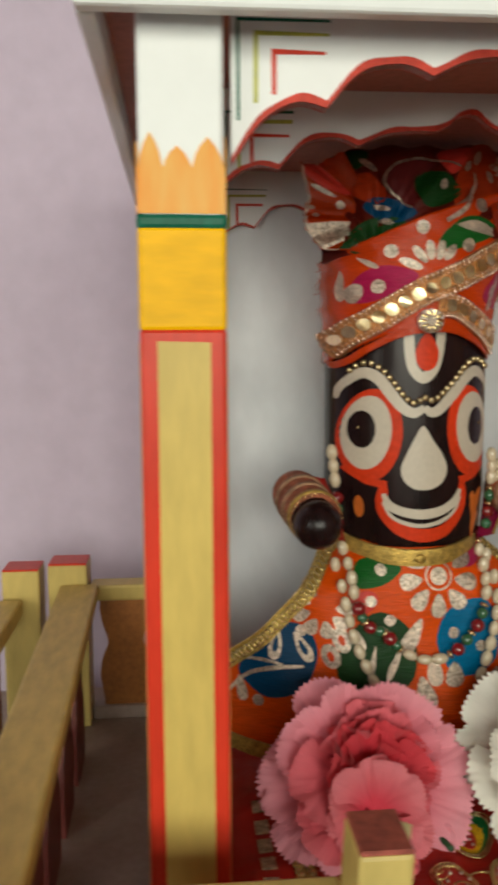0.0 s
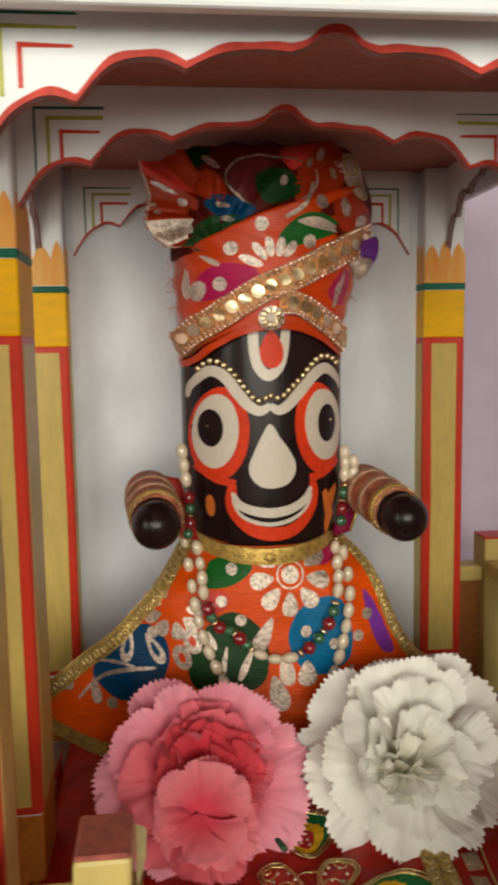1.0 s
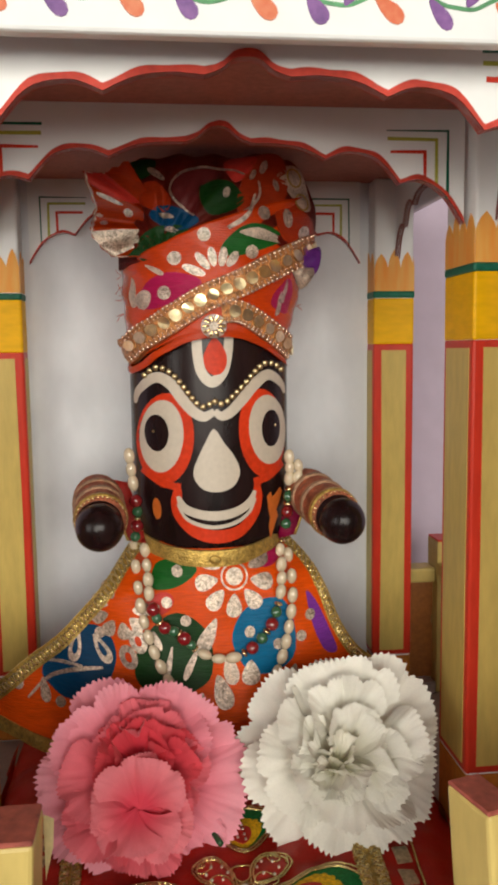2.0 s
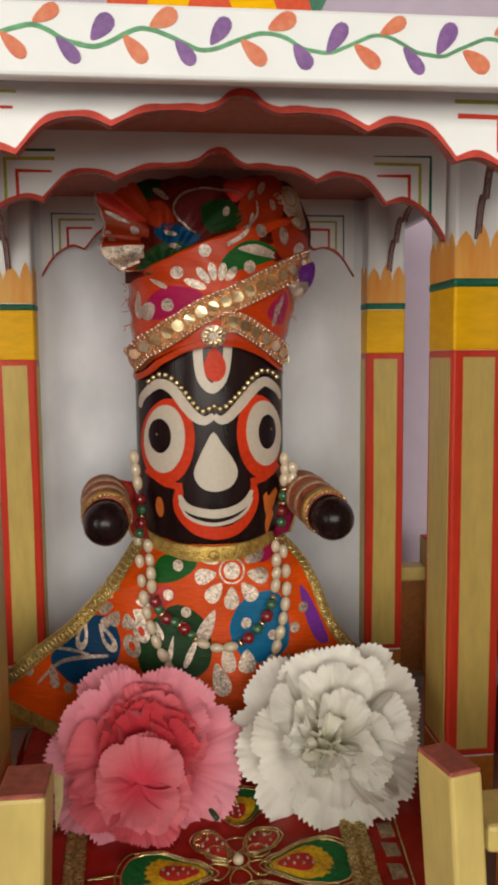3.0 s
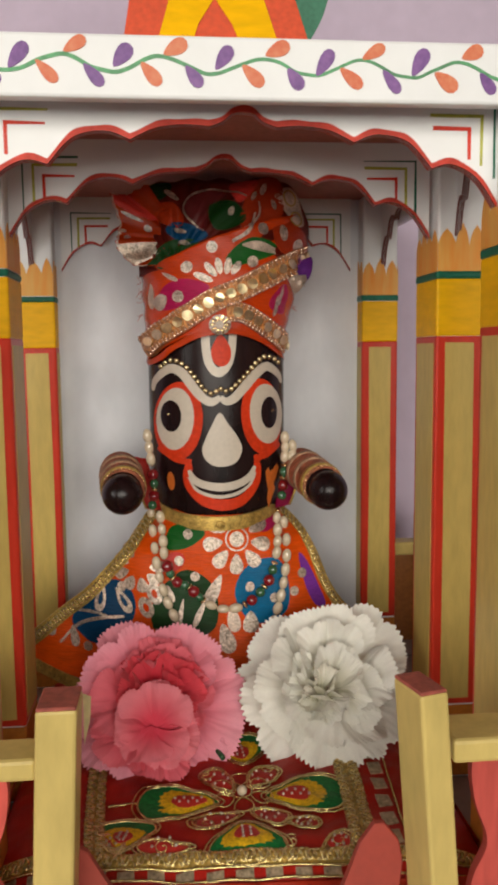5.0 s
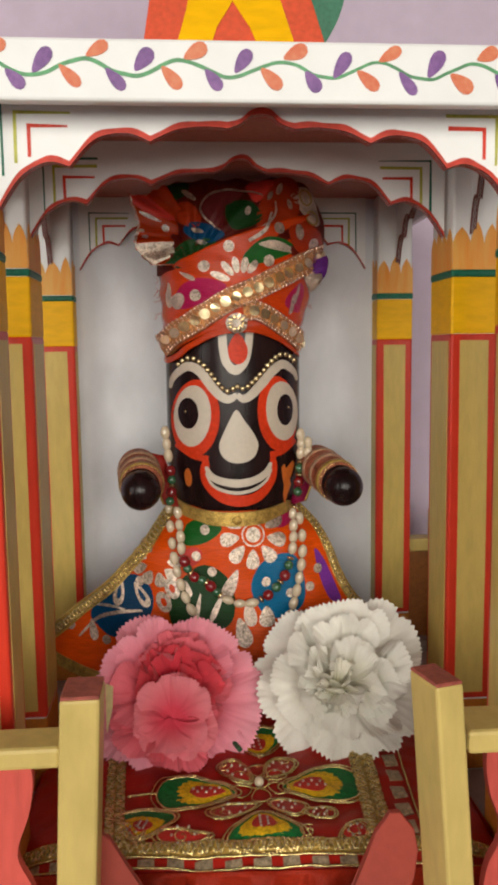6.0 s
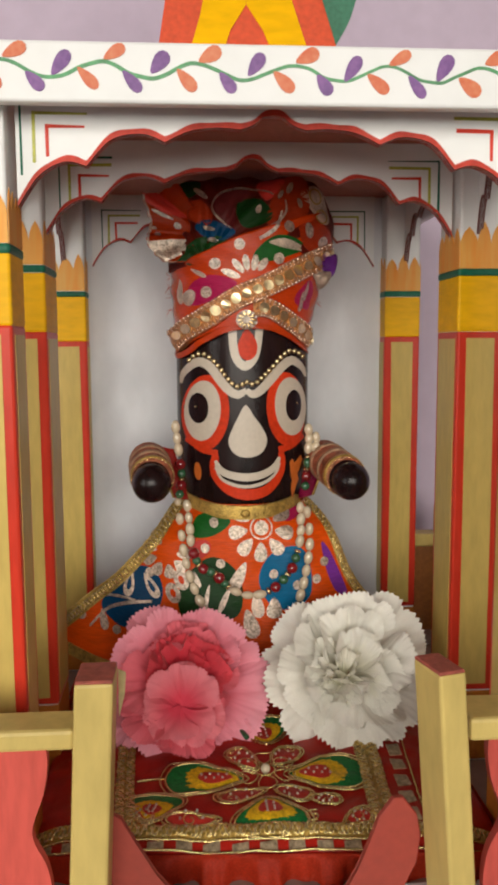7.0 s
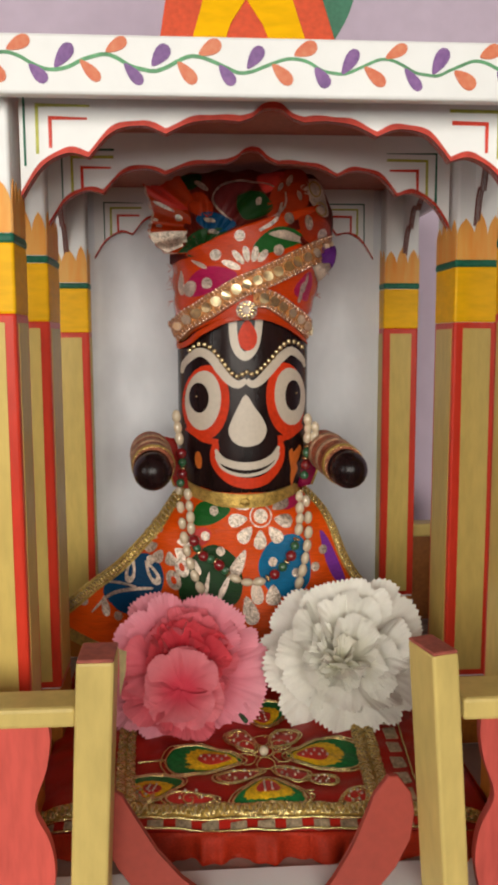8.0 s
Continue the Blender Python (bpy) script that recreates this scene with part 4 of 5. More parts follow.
print_on("silver_leaf", wrap, tps(spline([(560, 345), (620, 330), (680, 350), (700, 372), (640, 368), (590, 358)], 3, True)), SILVERC, 0.0005, turban)
print_on("wine_print", wrap, tps(spline([(660, 560), (700, 500), (735, 480), (740, 540), (715, 590)], 4, True)), MAGENTA, 0.0003, turban)
for k, (u, v, tn, ln) in enumerate(((420, 462, 68, 0.0055), (446, 434, 40, 0.0048), (476, 422, 12, 0.0044), (508, 422, -10, 0.0044), (538, 428, -35, 0.0042))):
    print_on("silver_petal", wrap, oval(*tp(u, v), 0.0020, ln, tn, 16), SILVER, 0.0005, turban, rings=3)
dots(wrap, [tp(452, 355), tp(363, 424), tp(329, 527), tp(640, 285), tp(600, 405)], 0.0030, SILVER, 0.0005, turban)
print_on("silver_leaf", wrap, oval(*tp(266, 545), 0.0036, 0.0046, -20, 16), SILVERC, 0.0005, turban, rings=3)
print_on("silver_leaf", wrap, drop(*tp(232, 520), 0.0022, 0.0070, 0, 16), SILVERC, 0.0005, turban, rings=3)
print_on("silver_leaf", wrap, drop(*tp(300, 455), 0.0016, 0.0050, 60, 14), SILVERC, 0.0005, turban, rings=3)
line_on("silver_stem", wrap, tps([(525, 335), (575, 305), (600, 270), (612, 230)]), [0.0018, 0.0022, 0.0014, 0.0008], SILVER, 0.0005, turban)
for u, v in ((690, 560), (712, 520)):
    print_on("silver_leaf", wrap, drop(*tp(u, v), 0.0014, 0.0060, -15, 14), SILVER, 0.0005, turban, rings=3)


BANDM = cloth("orange_gold_brocade", (0.52, 0.22, 0.07), 0.36, 0.0, 1400, 0.6, 500, 0.4, bump=1.0)
SEQUIN = mat("gilt_sequin_foil", (0.84, 0.70, 0.42), 0.30, 1.0, 0.2, bump=0.4, rand=0.25)
ROSE = mat("rose_silver_bead", (0.80, 0.60, 0.46), 0.22, 0.85, 0.15, bump=0.0)


def gold_band(line, width, off, name):
    """A gold band with a row of gilt discs and beaded edges."""
    pts = tps(line)
    line_on(name, wrap, pts, [width, width], BANDM, off, turban, 0.0002)
    q = spline(pts, 30)
    run, side = 0.0, 0.0
    beads = bmesh.new()
    for a, b in zip(q, q[1:]):
        d = b - a
        ln = float(np.linalg.norm(d))
        run += ln
        side += ln
        nrm = np.array([-d[1], d[0]]) / (ln + 1e-12)
        if run > 0.0058:
            run = 0.0
            tn = radians(math.degrees(math.atan2(d[1], d[0])) + wob(12))
            r, tip, lean = 0.0026 + wob(0.0002), wob(0.09), wob(0.08)
            ring = [(r * math.cos(k * math.pi / 6) * (1.0 if k % 3 else 0.94), r * math.sin(k * math.pi / 6) * 1.05) for k in range(12)]

            def flat(x, z, o, c=(b[0], b[1]), tip=tip, lean=lean):
                return wrap(x, z, o + 0.0009 + (x - c[0]) * tip + (z - c[1]) * lean)
            disc = patch(bmesh.new(), flat, [(b[0] + x * math.cos(tn) - z * math.sin(tn), b[1] + x * math.sin(tn) + z * math.cos(tn)) for x, z in ring], off + 0.0003, 0, 2, None, -0.0002)
            sits(part("gilt_sequin", disc, SEQUIN, None), turban)
        if side > 0.0019:
            side = 0.0
            for s in (-1, 1):
                e = b + nrm * s * width * 0.44
                ball(beads, wrap(e[0], e[1], off + 0.0006), 0.00095, 0, 6)
                e = b + nrm * s * width * 0.30
                ball(beads, wrap(e[0], e[1], off + 0.0004), 0.0006, 0, 6)
    tagged(sits(part("beaded_edge", beads, ROSE, None), turban), kind="stuff")


gold_band([(500, 588), (560, 590), (640, 636), (745, 708)], 0.0105, 0.0014, "gold_band")
gold_band([(205, 715), (260, 668), (340, 618), (450, 548), (560, 500), (690, 432), (838, 356)], 0.0122, 0.0026, "gold_band")
# round medallion over the brow
c = tp(475, 632)
med = sits(part("medallion", patch(bmesh.new(), wrap, oval(*c, 0.0054, 0.0054, 0, 24), 0.0042, 0, 4, None, 0.0010), SILVER, None), turban)
for k in range(10):
    t = 36 * k
    o = part("medallion_petal", patch(bmesh.new(), wrap, drop(c[0] + 0.0033 * math.cos(radians(t)), c[1] + 0.0033 * math.sin(radians(t)), 0.0011, 0.0019, t + 90, 10), 0.0050, 0, 2, None, 0.0004), GILT, None)
    sits(o, turban)


# pleated fan and folds on the top
def fold(root, a0, a1, r0, r1, material, depth, name="fan_pleat", lift=0.0, edge=None):
    """A pleat of cloth fanned out from root between two angles (degrees), wavy and bent forward at the rim."""
    def grid_at(k0, k1, push):
        bm = bmesh.new()
        nu, nv = 10, 8
        g = []
        for i in range(nu + 1):
            t = i / nu
            ang = radians(a0 + (a1 - a0) * t)
            row = []
            for j in range(nv + 1):
                s = k0 + (k1 - k0) * j / nv
                r = r0 + (r1 - r0) * s
                r *= 1 + 0.03 * math.sin(t * 9 + a0)
                y = root[1] - depth * math.sin(math.pi * t) * s - lift * s * s - push + 0.0007 * math.sin(s * 14 + a0 + 6 * t)
                row.append(bm.verts.new((root[0] + r * math.cos(ang), y, root[2] + r * math.sin(ang))))
            g.append(row)
        for i in range(nu):
            for j in range(nv):
                bm.faces.new((g[i][j], g[i + 1][j], g[i + 1][j + 1], g[i][j + 1])).smooth = True
        bmesh.ops.solidify(bm, geom=bm.faces[:], thickness=0.0006)
        return bm
    sits(part(name, grid_at(0.0, 1.0, 0.0), material, None), turban)
    if edge:
        sits(part("fan_edging", grid_at(0.84, 1.01, 0.0008), edge, None), turban)


CROOT = (-0.017, 1.079)


def sheet(name, P, us, vs, material):
    """A cloth sheet over the surface P(u, v, off); vs(u) gives the range across."""
    bm = bmesh.new()
    g = []
    for u in us:
        v0, v1, n = vs(u)
        g.append([bm.verts.new(P(u, v0 + (v1 - v0) * k / n, 0.0)) for k in range(n + 1)])
    for a, b in zip(g, g[1:]):
        for k in range(len(a) - 1):
            bm.faces.new((a[k], a[k + 1], b[k + 1], b[k])).smooth = True
    bmesh.ops.solidify(bm, geom=bm.faces[:], thickness=0.0005)
    return sits(part(name, bm, material, None), turban)


def dome(x, z, o):
    """The bunched cloth over the crown, gathered towards the fan's root."""
    s = max(-0.985, min(0.985, (x - 0.006) / 0.0505))
    k = max(0.0, min(1.0, (z - 1.068) / 0.046))
    y = 0.038 - 0.0395 * math.sqrt(1 - s * s) * (1 - 0.42 * k * k)
    t = math.atan2(z - 1.064, x + 0.022)
    y += 0.0017 * math.sin(13 * t + 1.0) + 0.0009 * math.sin(27 * t + 60 * x) + 0.0012 * noise.noise(Vector((x * 90, z * 90, 2)))
    return Vector((x, y - o, z))


def crown_top(x):
    return 1.1120 - 0.020 * max(0.0, (abs(x - 0.005) - 0.032) / 0.018) ** 2 + 0.0010 * math.sin(x * 330)


def fan_reach(a):
    return float(np.interp(a, [124, 132, 141, 150, 157, 165, 175, 188, 198, 208, 224], [0.034, 0.036, 0.040, 0.0455, 0.0405, 0.0360, 0.0365, 0.0372, 0.0335, 0.029, 0.021])) * (1 + 0.012 * math.sin(a * 0.9))


def fan(a, r, o):
    """The pleated cloth fan: angle in degrees and length from its root."""
    t, k = radians(a), r / 0.04
    y = 0.0150 - 0.0060 * k + 0.0030 * k * math.sin(radians(a * 11)) + 0.0012 * k * k * math.sin(radians(a * 23) + 1.0)
    return Vector((CROOT[0] + r * math.cos(t), y - o, CROOT[1] + r * math.sin(t) - 0.0010 * k * math.sin(radians(a * 11))))


def cp(u, v):
    return (0.0001404 * (u - 467), 1.113 - (v - 30) * 0.0001367)


def cps(pts, n=4):
    return [cp(*p) for p in spline(pts, n, True)]


# Dark crown prints, deepened further: canopy shade is put into these colours.
SILKSHADE = cloth("shaded_orange_silk", (0.31, 0.026, 0.004), 0.32, weave=1700, bump=0.8, stretch=(0.12, 0.12, 1))
DUSK = cloth("shaded_red_silk", (0.16, 0.014, 0.008), 0.34, weave=1700, bump=0.8, stretch=(0.12, 0.12, 1))
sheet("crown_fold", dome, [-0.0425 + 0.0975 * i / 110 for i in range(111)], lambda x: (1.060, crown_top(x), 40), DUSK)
sheet("pleated_fan", fan, [124 + i for i in range(101)], lambda a: (0.003, fan_reach(a), 18), SILK)
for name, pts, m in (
        ("orange_print", [(560, 215), (590, 110), (640, 40), (720, 28), (745, 90), (730, 190), (650, 240), (590, 250)], SILKSHADE),
        ("orange_print", [(215, 150), (300, 130), (345, 190), (330, 235), (260, 215)], SILKSHADE),
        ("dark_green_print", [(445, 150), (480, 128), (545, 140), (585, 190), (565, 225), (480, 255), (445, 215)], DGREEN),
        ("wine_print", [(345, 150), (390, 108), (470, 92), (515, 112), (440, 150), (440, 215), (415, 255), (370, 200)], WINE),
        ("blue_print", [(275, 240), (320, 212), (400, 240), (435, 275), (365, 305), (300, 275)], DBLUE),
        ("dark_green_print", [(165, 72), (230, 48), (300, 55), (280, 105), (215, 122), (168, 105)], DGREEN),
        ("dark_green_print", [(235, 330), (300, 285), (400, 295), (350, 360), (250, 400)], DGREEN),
        ("orange_print", [(690, 240), (740, 190), (800, 225), (842, 260), (846, 330), (800, 350), (720, 330)], SILKSHADE),
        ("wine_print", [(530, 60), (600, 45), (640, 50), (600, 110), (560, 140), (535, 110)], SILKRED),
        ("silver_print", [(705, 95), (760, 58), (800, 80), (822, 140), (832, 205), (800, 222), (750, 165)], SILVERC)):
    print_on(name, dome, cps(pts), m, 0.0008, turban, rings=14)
for u, v, a, b, tn in ((300, 100, 0.0016, 0.0048, 55), (240, 128, 0.0012, 0.0034, 40), (528, 176, 0.0017, 0.0026, -20), (660, 78, 0.0017, 0.0036, -25), (330, 250, 0.0012, 0.0036, 70), (345, 298, 0.0012, 0.0034, 80), (735, 255, 0.0024, 0.0044, 10), (800, 300, 0.0030, 0.0040, -30), (830, 330, 0.0026, 0.0026, 0), (620, 110, 0.0012, 0.0030, -30), (700, 140, 0.0014, 0.0030, 15)):
    print_on("silver_leaf", dome, oval(*cp(u, v), a, b, tn, 14), SILVER, 0.0012, turban, rings=4)
line_on("silver_outline", dome, [cp(*p) for p in ((420, 255), (360, 200), (345, 150), (385, 102), (470, 84), (545, 96), (590, 112))], [0.0008, 0.0011, 0.0008], SILVER, 0.0012, turban)
line_on("silver_outline", dome, [cp(*p) for p in ((560, 250), (610, 220), (640, 180), (640, 130))], [0.0007, 0.0013, 0.0009], SILVER, 0.0012, turban)
line_on("silver_ring", dome, oval(*cp(795, 190), 0.0034, 0.0040, 0, 14), [0.0009, 0.0009], GOLDD, 0.0012, turban, closed=True, n=3)
line_on("silver_ring", dome, oval(*cp(770, 105), 0.0034, 0.0044, 20, 14), [0.0009, 0.0009], GOLDD, 0.0012, turban, closed=True, n=3)
print_on("wine_print", fan, [(140, 0.018), (140, 0.0385), (145, 0.0425), (150, 0.045), (155, 0.041), (156, 0.030), (150, 0.020)], SILKRED, 0.0006, turban, rings=10)
print_on("silver_print", fan, [(187, 0.012), (185, 0.024), (186, 0.036), (192, 0.0358), (198, 0.0330), (206, 0.0290), (208, 0.018), (200, 0.012)], SILVER, 0.0006, turban, rings=10)
print_on("dark_green_print", fan, [(200, 0.004), (205, 0.012), (210, 0.020), (214, 0.0250), (223, 0.0205), (224, 0.008), (215, 0.004)], DGREEN, 0.0006, turban, rings=8)
for a, r, da, dr in ((158, 0.030, 1.6, 0.0065), (163, 0.0205, 4.0, 0.0022), (176, 0.031, 2.2, 0.0018), (192, 0.0335, 3.0, 0.0018), (170, 0.0335, 1.2, 0.0016)):
    print_on("silver_leaf", fan, oval(a, r, da, dr, 0, 14), SILVER, 0.0006, turban, rings=2)
line_on("fan_edging", fan, [(a, fan_reach(a) - 0.0008) for a in range(140, 216, 3)], [0.0009, 0.0009], SILVERC, 0.0005, turban, n=2)
fold((0.042, 0.016, 1.066), 20, -60, 0.002, 0.013, PURPLE, 0.004, name="purple_tuft")
fold((0.040, 0.012, 1.060), 0, -70, 0.002, 0.011, SILVERC, 0.004, name="silver_tuft")
# loose threads at the frayed edges of the cloth
for k in range(14):
    left = k < 9
    z = (1.052 if left else 1.056) + wob(0.014)
    x = -turb_r(z, -1) - 0.0002 if left else turb_r(z, 1) + 0.0002
    a = Vector((x, 0.034 + wob(0.004), z))
    d = Vector(((-1 if left else 1) * random.uniform(0.0015, 0.0042), wob(0.002), wob(0.004)))
    sits(part("loose_thread", tube(bmesh.new(), [a, a + d * 0.5 + Vector((0, 0, wob(0.001))), a + d], 0.00014, 4), SILK, None), turban)
# crumpled cloth filling the crown, its wine red darkened to stand for shade
bm = bmesh.new()
bmesh.ops.create_icosphere(bm, subdivisions=4, radius=1.0)
for v in bm.verts:
    n = noise.noise(v.co * 3.1) * 0.22 + noise.noise(v.co * 7.0) * 0.10
    k = 1 + n
    v.co = Vector((0.002 + v.co.x * 0.034 * k, 0.046 + v.co.y * 0.022 * k, 1.084 + v.co.z * 0.0165 * k))
for fc in bm.faces:
    fc.smooth = True
sits(part("crown_cloth", bm, cloth("shaded_wine_cloth", (0.085, 0.012, 0.012), 0.5), None), turban)


# ---- necklaces ----
def necklace(name, label, runs):
    """Beads strung along lines: (points, [bead kinds])."""
    ob = thing(name, (0, -0.01, 0.90), label, "necklace", group="bead necklaces")
    kinds = {"p": (PEARL, 0.0027, "pearl"), "r": (RUBY, 0.0032, "red_bead"), "g": (JADE, 0.0027, "green_bead"), "o": (GILT, 0.0021, "gilt_spacer"), "s": (PEARL, 0.0019, "pearl")}
    meshes = {}
    for pts, beads in runs:
        q = spline(pts, 20)
        d = [0.0]
        for a, b in zip(q, q[1:]):
            d.append(d[-1] + float(np.linalg.norm(b - a)))
        sizes = [kinds[k][1] * (2.6 if k in "ps" else 1.9 if k in "rg" else 0.9) for k in beads]
        total, pos = sum(sizes), 0.0
        for k, w in zip(beads, sizes):
            s = (pos + w / 2) / total * d[-1]
            pos += w
            x, z = (float(np.interp(s, d, [p[i] for p in q])) for i in (0, 1))
            x2, z2 = (float(np.interp(min(s + 0.001, d[-1]), d, [p[i] for p in q])) for i in (0, 1))
            m, r, nm = kinds[k]
            if k not in meshes:
                bmb = ball(bmesh.new(), (0, 0, 0), 1.0, 0, 12, (0.95, 0.95, 1.42) if k in "ps" else ((1, 1, 1) if k in "rg" else (1.05, 1.05, 0.5)))
                meshes[k] = bpy.data.meshes.new(nm)
                bmb.to_mesh(meshes[k])
                bmb.free()
                meshes[k].materials.append(m)
            y = robe(x, min(z, 0.925), 0).y - r - 0.0012 if z < 0.93 else 0.0125
            b = new(nm, meshes[k])
            b.parent = ob
            rr = r * (1 + wob(0.07))
            tilt = math.atan2(x2 - x, z2 - z + 1e-9)
            b.matrix_basis = Matrix.Translation(Vector((x, y, z)) - ob.location) @ Matrix.Rotation(tilt, 4, "Y") @ Matrix.Diagonal((rr, rr, rr, 1))
    return ob


necklace("pearl_necklace", "long ivory pearl necklace with red and green glass beads", [
    ([rp(310, 733), rp(313, 760), rp(317, 794)], "ppp"),
    ([rp(318, 802), rp(321, 840), rp(314, 878)], "rgorgo"),
    ([rp(312, 876), rp(318, 920), rp(326, 972), rp(341, 1022), rp(366, 1074)], "ppppppppp"),
    ([rp(551, 743), rp(552, 770), rp(550, 792)], "ppp"),
    ([rp(551, 797), rp(547, 840), rp(541, 888)], "ogorgro"),
    ([rp(549, 893), rp(548, 935), rp(540, 992), rp(529, 1040), rp(515, 1072)], "pppppppp"),
])
necklace("short_pearl_necklace", "short pearl and glass bead necklace over the robe", [
    ([rp(329, 880), rp(334, 915), rp(336, 948)], "pppp"),
    ([rp(338, 954), rp(352, 984), rp(378, 998), rp(402, 1022)], "rgorgorgo"),
    ([rp(404, 1024), rp(432, 1034), rp(466, 1032)], "ppp"),
    ([rp(469, 1030), rp(495, 1014), rp(514, 990), rp(525, 958)], "orgorgo"),
    ([rp(527, 952), rp(533, 920), rp(537, 886)], "pppp"),
    ([rp(563, 757), rp(566, 772), rp(561, 790)], "pp"),
])


# ---- cloth flowers ----
def petal_mat(name, rim, root, reach):
    """Dyed cloth: the colour root at the petal's foot, rim from reach metres outwards."""
    m = cloth(name, rim, 0.65, 0.1, 2200, 0.06, 90, rand=0.05, bump=0.2)
    n, l = m.node_tree.nodes, m.node_tree.links
    b = n["Principled BSDF"]
    old = b.inputs["Base Color"].links[0].from_socket
    tex = n.new("ShaderNodeTexCoord")
    ln = n.new("ShaderNodeVectorMath")
    ln.operation = "LENGTH"
    l.new(tex.outputs["Object"], ln.inputs[0])
    rg = n.new("ShaderNodeMapRange")
    rg.inputs["From Min"].default_value, rg.inputs["From Max"].default_value = reach * 0.3, reach
    l.new(ln.outputs["Value"], rg.inputs["Value"])
    mix = n.new("ShaderNodeMix")
    mix.data_type = "RGBA"
    mix.inputs["A"].default_value = (*root, 1)
    l.new(old, mix.inputs["B"])
    l.new(rg.outputs["Result"], mix.inputs["Factor"])
    l.new(mix.outputs["Result"], b.inputs["Base Color"])
    thin = n.new("ShaderNodeBsdfTranslucent")
    l.new(mix.outputs["Result"], thin.inputs["Color"])
    both = n.new("ShaderNodeMixShader")
    both.inputs["Fac"].default_value = 0.13
    l.new(b.outputs["BSDF"], both.inputs[1])
    l.new(thin.outputs["BSDF"], both.inputs[2])
    l.new(both.outputs["Shader"], n["Material Output"].inputs["Surface"])
    return m


def petal(bm, length, spread, cup, ruffle, seed):
    """A broad soft petal along +x that opens towards +z, crimped and finely toothed at the rim."""
    rng = random.Random(seed)
    ph = [rng.uniform(0, 6.28) for _ in range(8)]
    nu, nv = 16, 112
    teeth, step, depth = [], 0.0, 0.02
    for j in range(nv + 1):
        step += rng.uniform(1.0, 1.9)
        depth += (rng.uniform(0.008, 0.026) - depth) * 0.35
        teeth.append(depth * math.sin(step) + rng.uniform(-0.007, 0.007))
    notch = rng.uniform(-0.5, 0.5)
    wave = rng.uniform(15, 21)
    g = []
    for i in range(nu + 1):
        u = 0.05 + 0.95 * i / nu
        row = []
        for j in range(nv + 1):
            v = -1 + 2 * j / nv
            ang = spread * v * (0.5 + 0.5 * u)
            edge = 1 - 0.10 * v * v - 0.14 * v ** 6 + 0.035 * math.sin(4 * v + ph[4]) - 0.09 * math.exp(-((v - notch) / 0.09) ** 2)
            edge += teeth[j] * max(0.0, (u - 0.92) / 0.08)
            r = length * u * edge
            h = cup * length * u ** 1.7
            h += ruffle * u * u * (1.0 * math.sin(2.7 * v + ph[0]) + 0.6 * math.sin(5.6 * v + ph[1] + 1.5 * u))
            h += ruffle * 0.05 * u ** 4 * math.sin(wave * v + ph[2] + 2.0 * math.sin(3 * v + ph[3]))
            h -= 0.09 * length * max(0.0, u - 0.7) * 3 * (0.5 + 0.5 * math.sin(3.5 * v + ph[5]))
            h += length * (0.05 * u * u * noise.noise(Vector((v * 2.6 + ph[6], u * 1.6, seed))) + 0.05 * u * noise.noise(Vector((u * 3.0, v * 3.0, seed * 3.7))))
            h += length * 0.022 * u ** 4 * noise.noise(Vector((v * 9 + ph[7], u * 3, seed)))
            row.append(bm.verts.new((r * math.cos(ang), r * math.sin(ang), h)))
        g.append(row)
    for i in range(nu):
        for j in range(nv):
            bm.faces.new((g[i][j], g[i + 1][j], g[i + 1][j + 1], g[i][j + 1])).smooth = True
    return bm


def flower(name, label, centre, face_dir, layers):
    """Petals by layer: (angles, length, half spread, lift, cup, ruffle, height, material, shift)."""
    ob = thing(name, centre, label, "flower", group="cloth flowers")
    base = Vector(face_dir).normalized().to_track_quat("Z", "Y").to_matrix().to_4x4()
    seed = len(label) * 7
    random.seed(seed)
    for angles, length, spread, lift, cup, ruf, height, m, shift in layers:
        for turn in angles:
            seed += 1
            pt = part("petal", petal(bmesh.new(), length * (1 + wob(0.12)), radians(spread * (1 + wob(0.08))), cup, ruf * (1 + wob(0.3)), seed), m, ob)
            pt.matrix_basis = (base @ Matrix.Translation((shift[0] + wob(0.001), shift[1] + wob(0.001), height + wob(0.0012))) @ Matrix.Rotation(radians(turn + wob(12)), 4, "Z")
                               @ Matrix.Rotation(radians(-(lift + wob(9))), 4, "Y") @ Matrix.Rotation(radians(wob(20)), 4, "X"))
    return ob


PINKO = petal_mat("pale_pink_cloth", (0.82, 0.33, 0.40), (0.72, 0.06, 0.11), 0.042)
PINKL = petal_mat("lip_pink_cloth", (0.78, 0.22, 0.26), (0.72, 0.06, 0.10), 0.020)
PINKM = petal_mat("pink_cloth", (0.76, 0.17, 0.21), (0.66, 0.04, 0.07), 0.032)
PINKD = petal_mat("deep_pink_cloth", (0.74, 0.075, 0.10), (0.58, 0.018, 0.04), 0.028)
WHITEF = petal_mat("white_cloth_petal", (0.87, 0.85, 0.77), (0.70, 0.66, 0.52), 0.024)
CREAMF = petal_mat("cream_cloth_petal", (0.82, 0.79, 0.68), (0.56, 0.54, 0.32), 0.016)
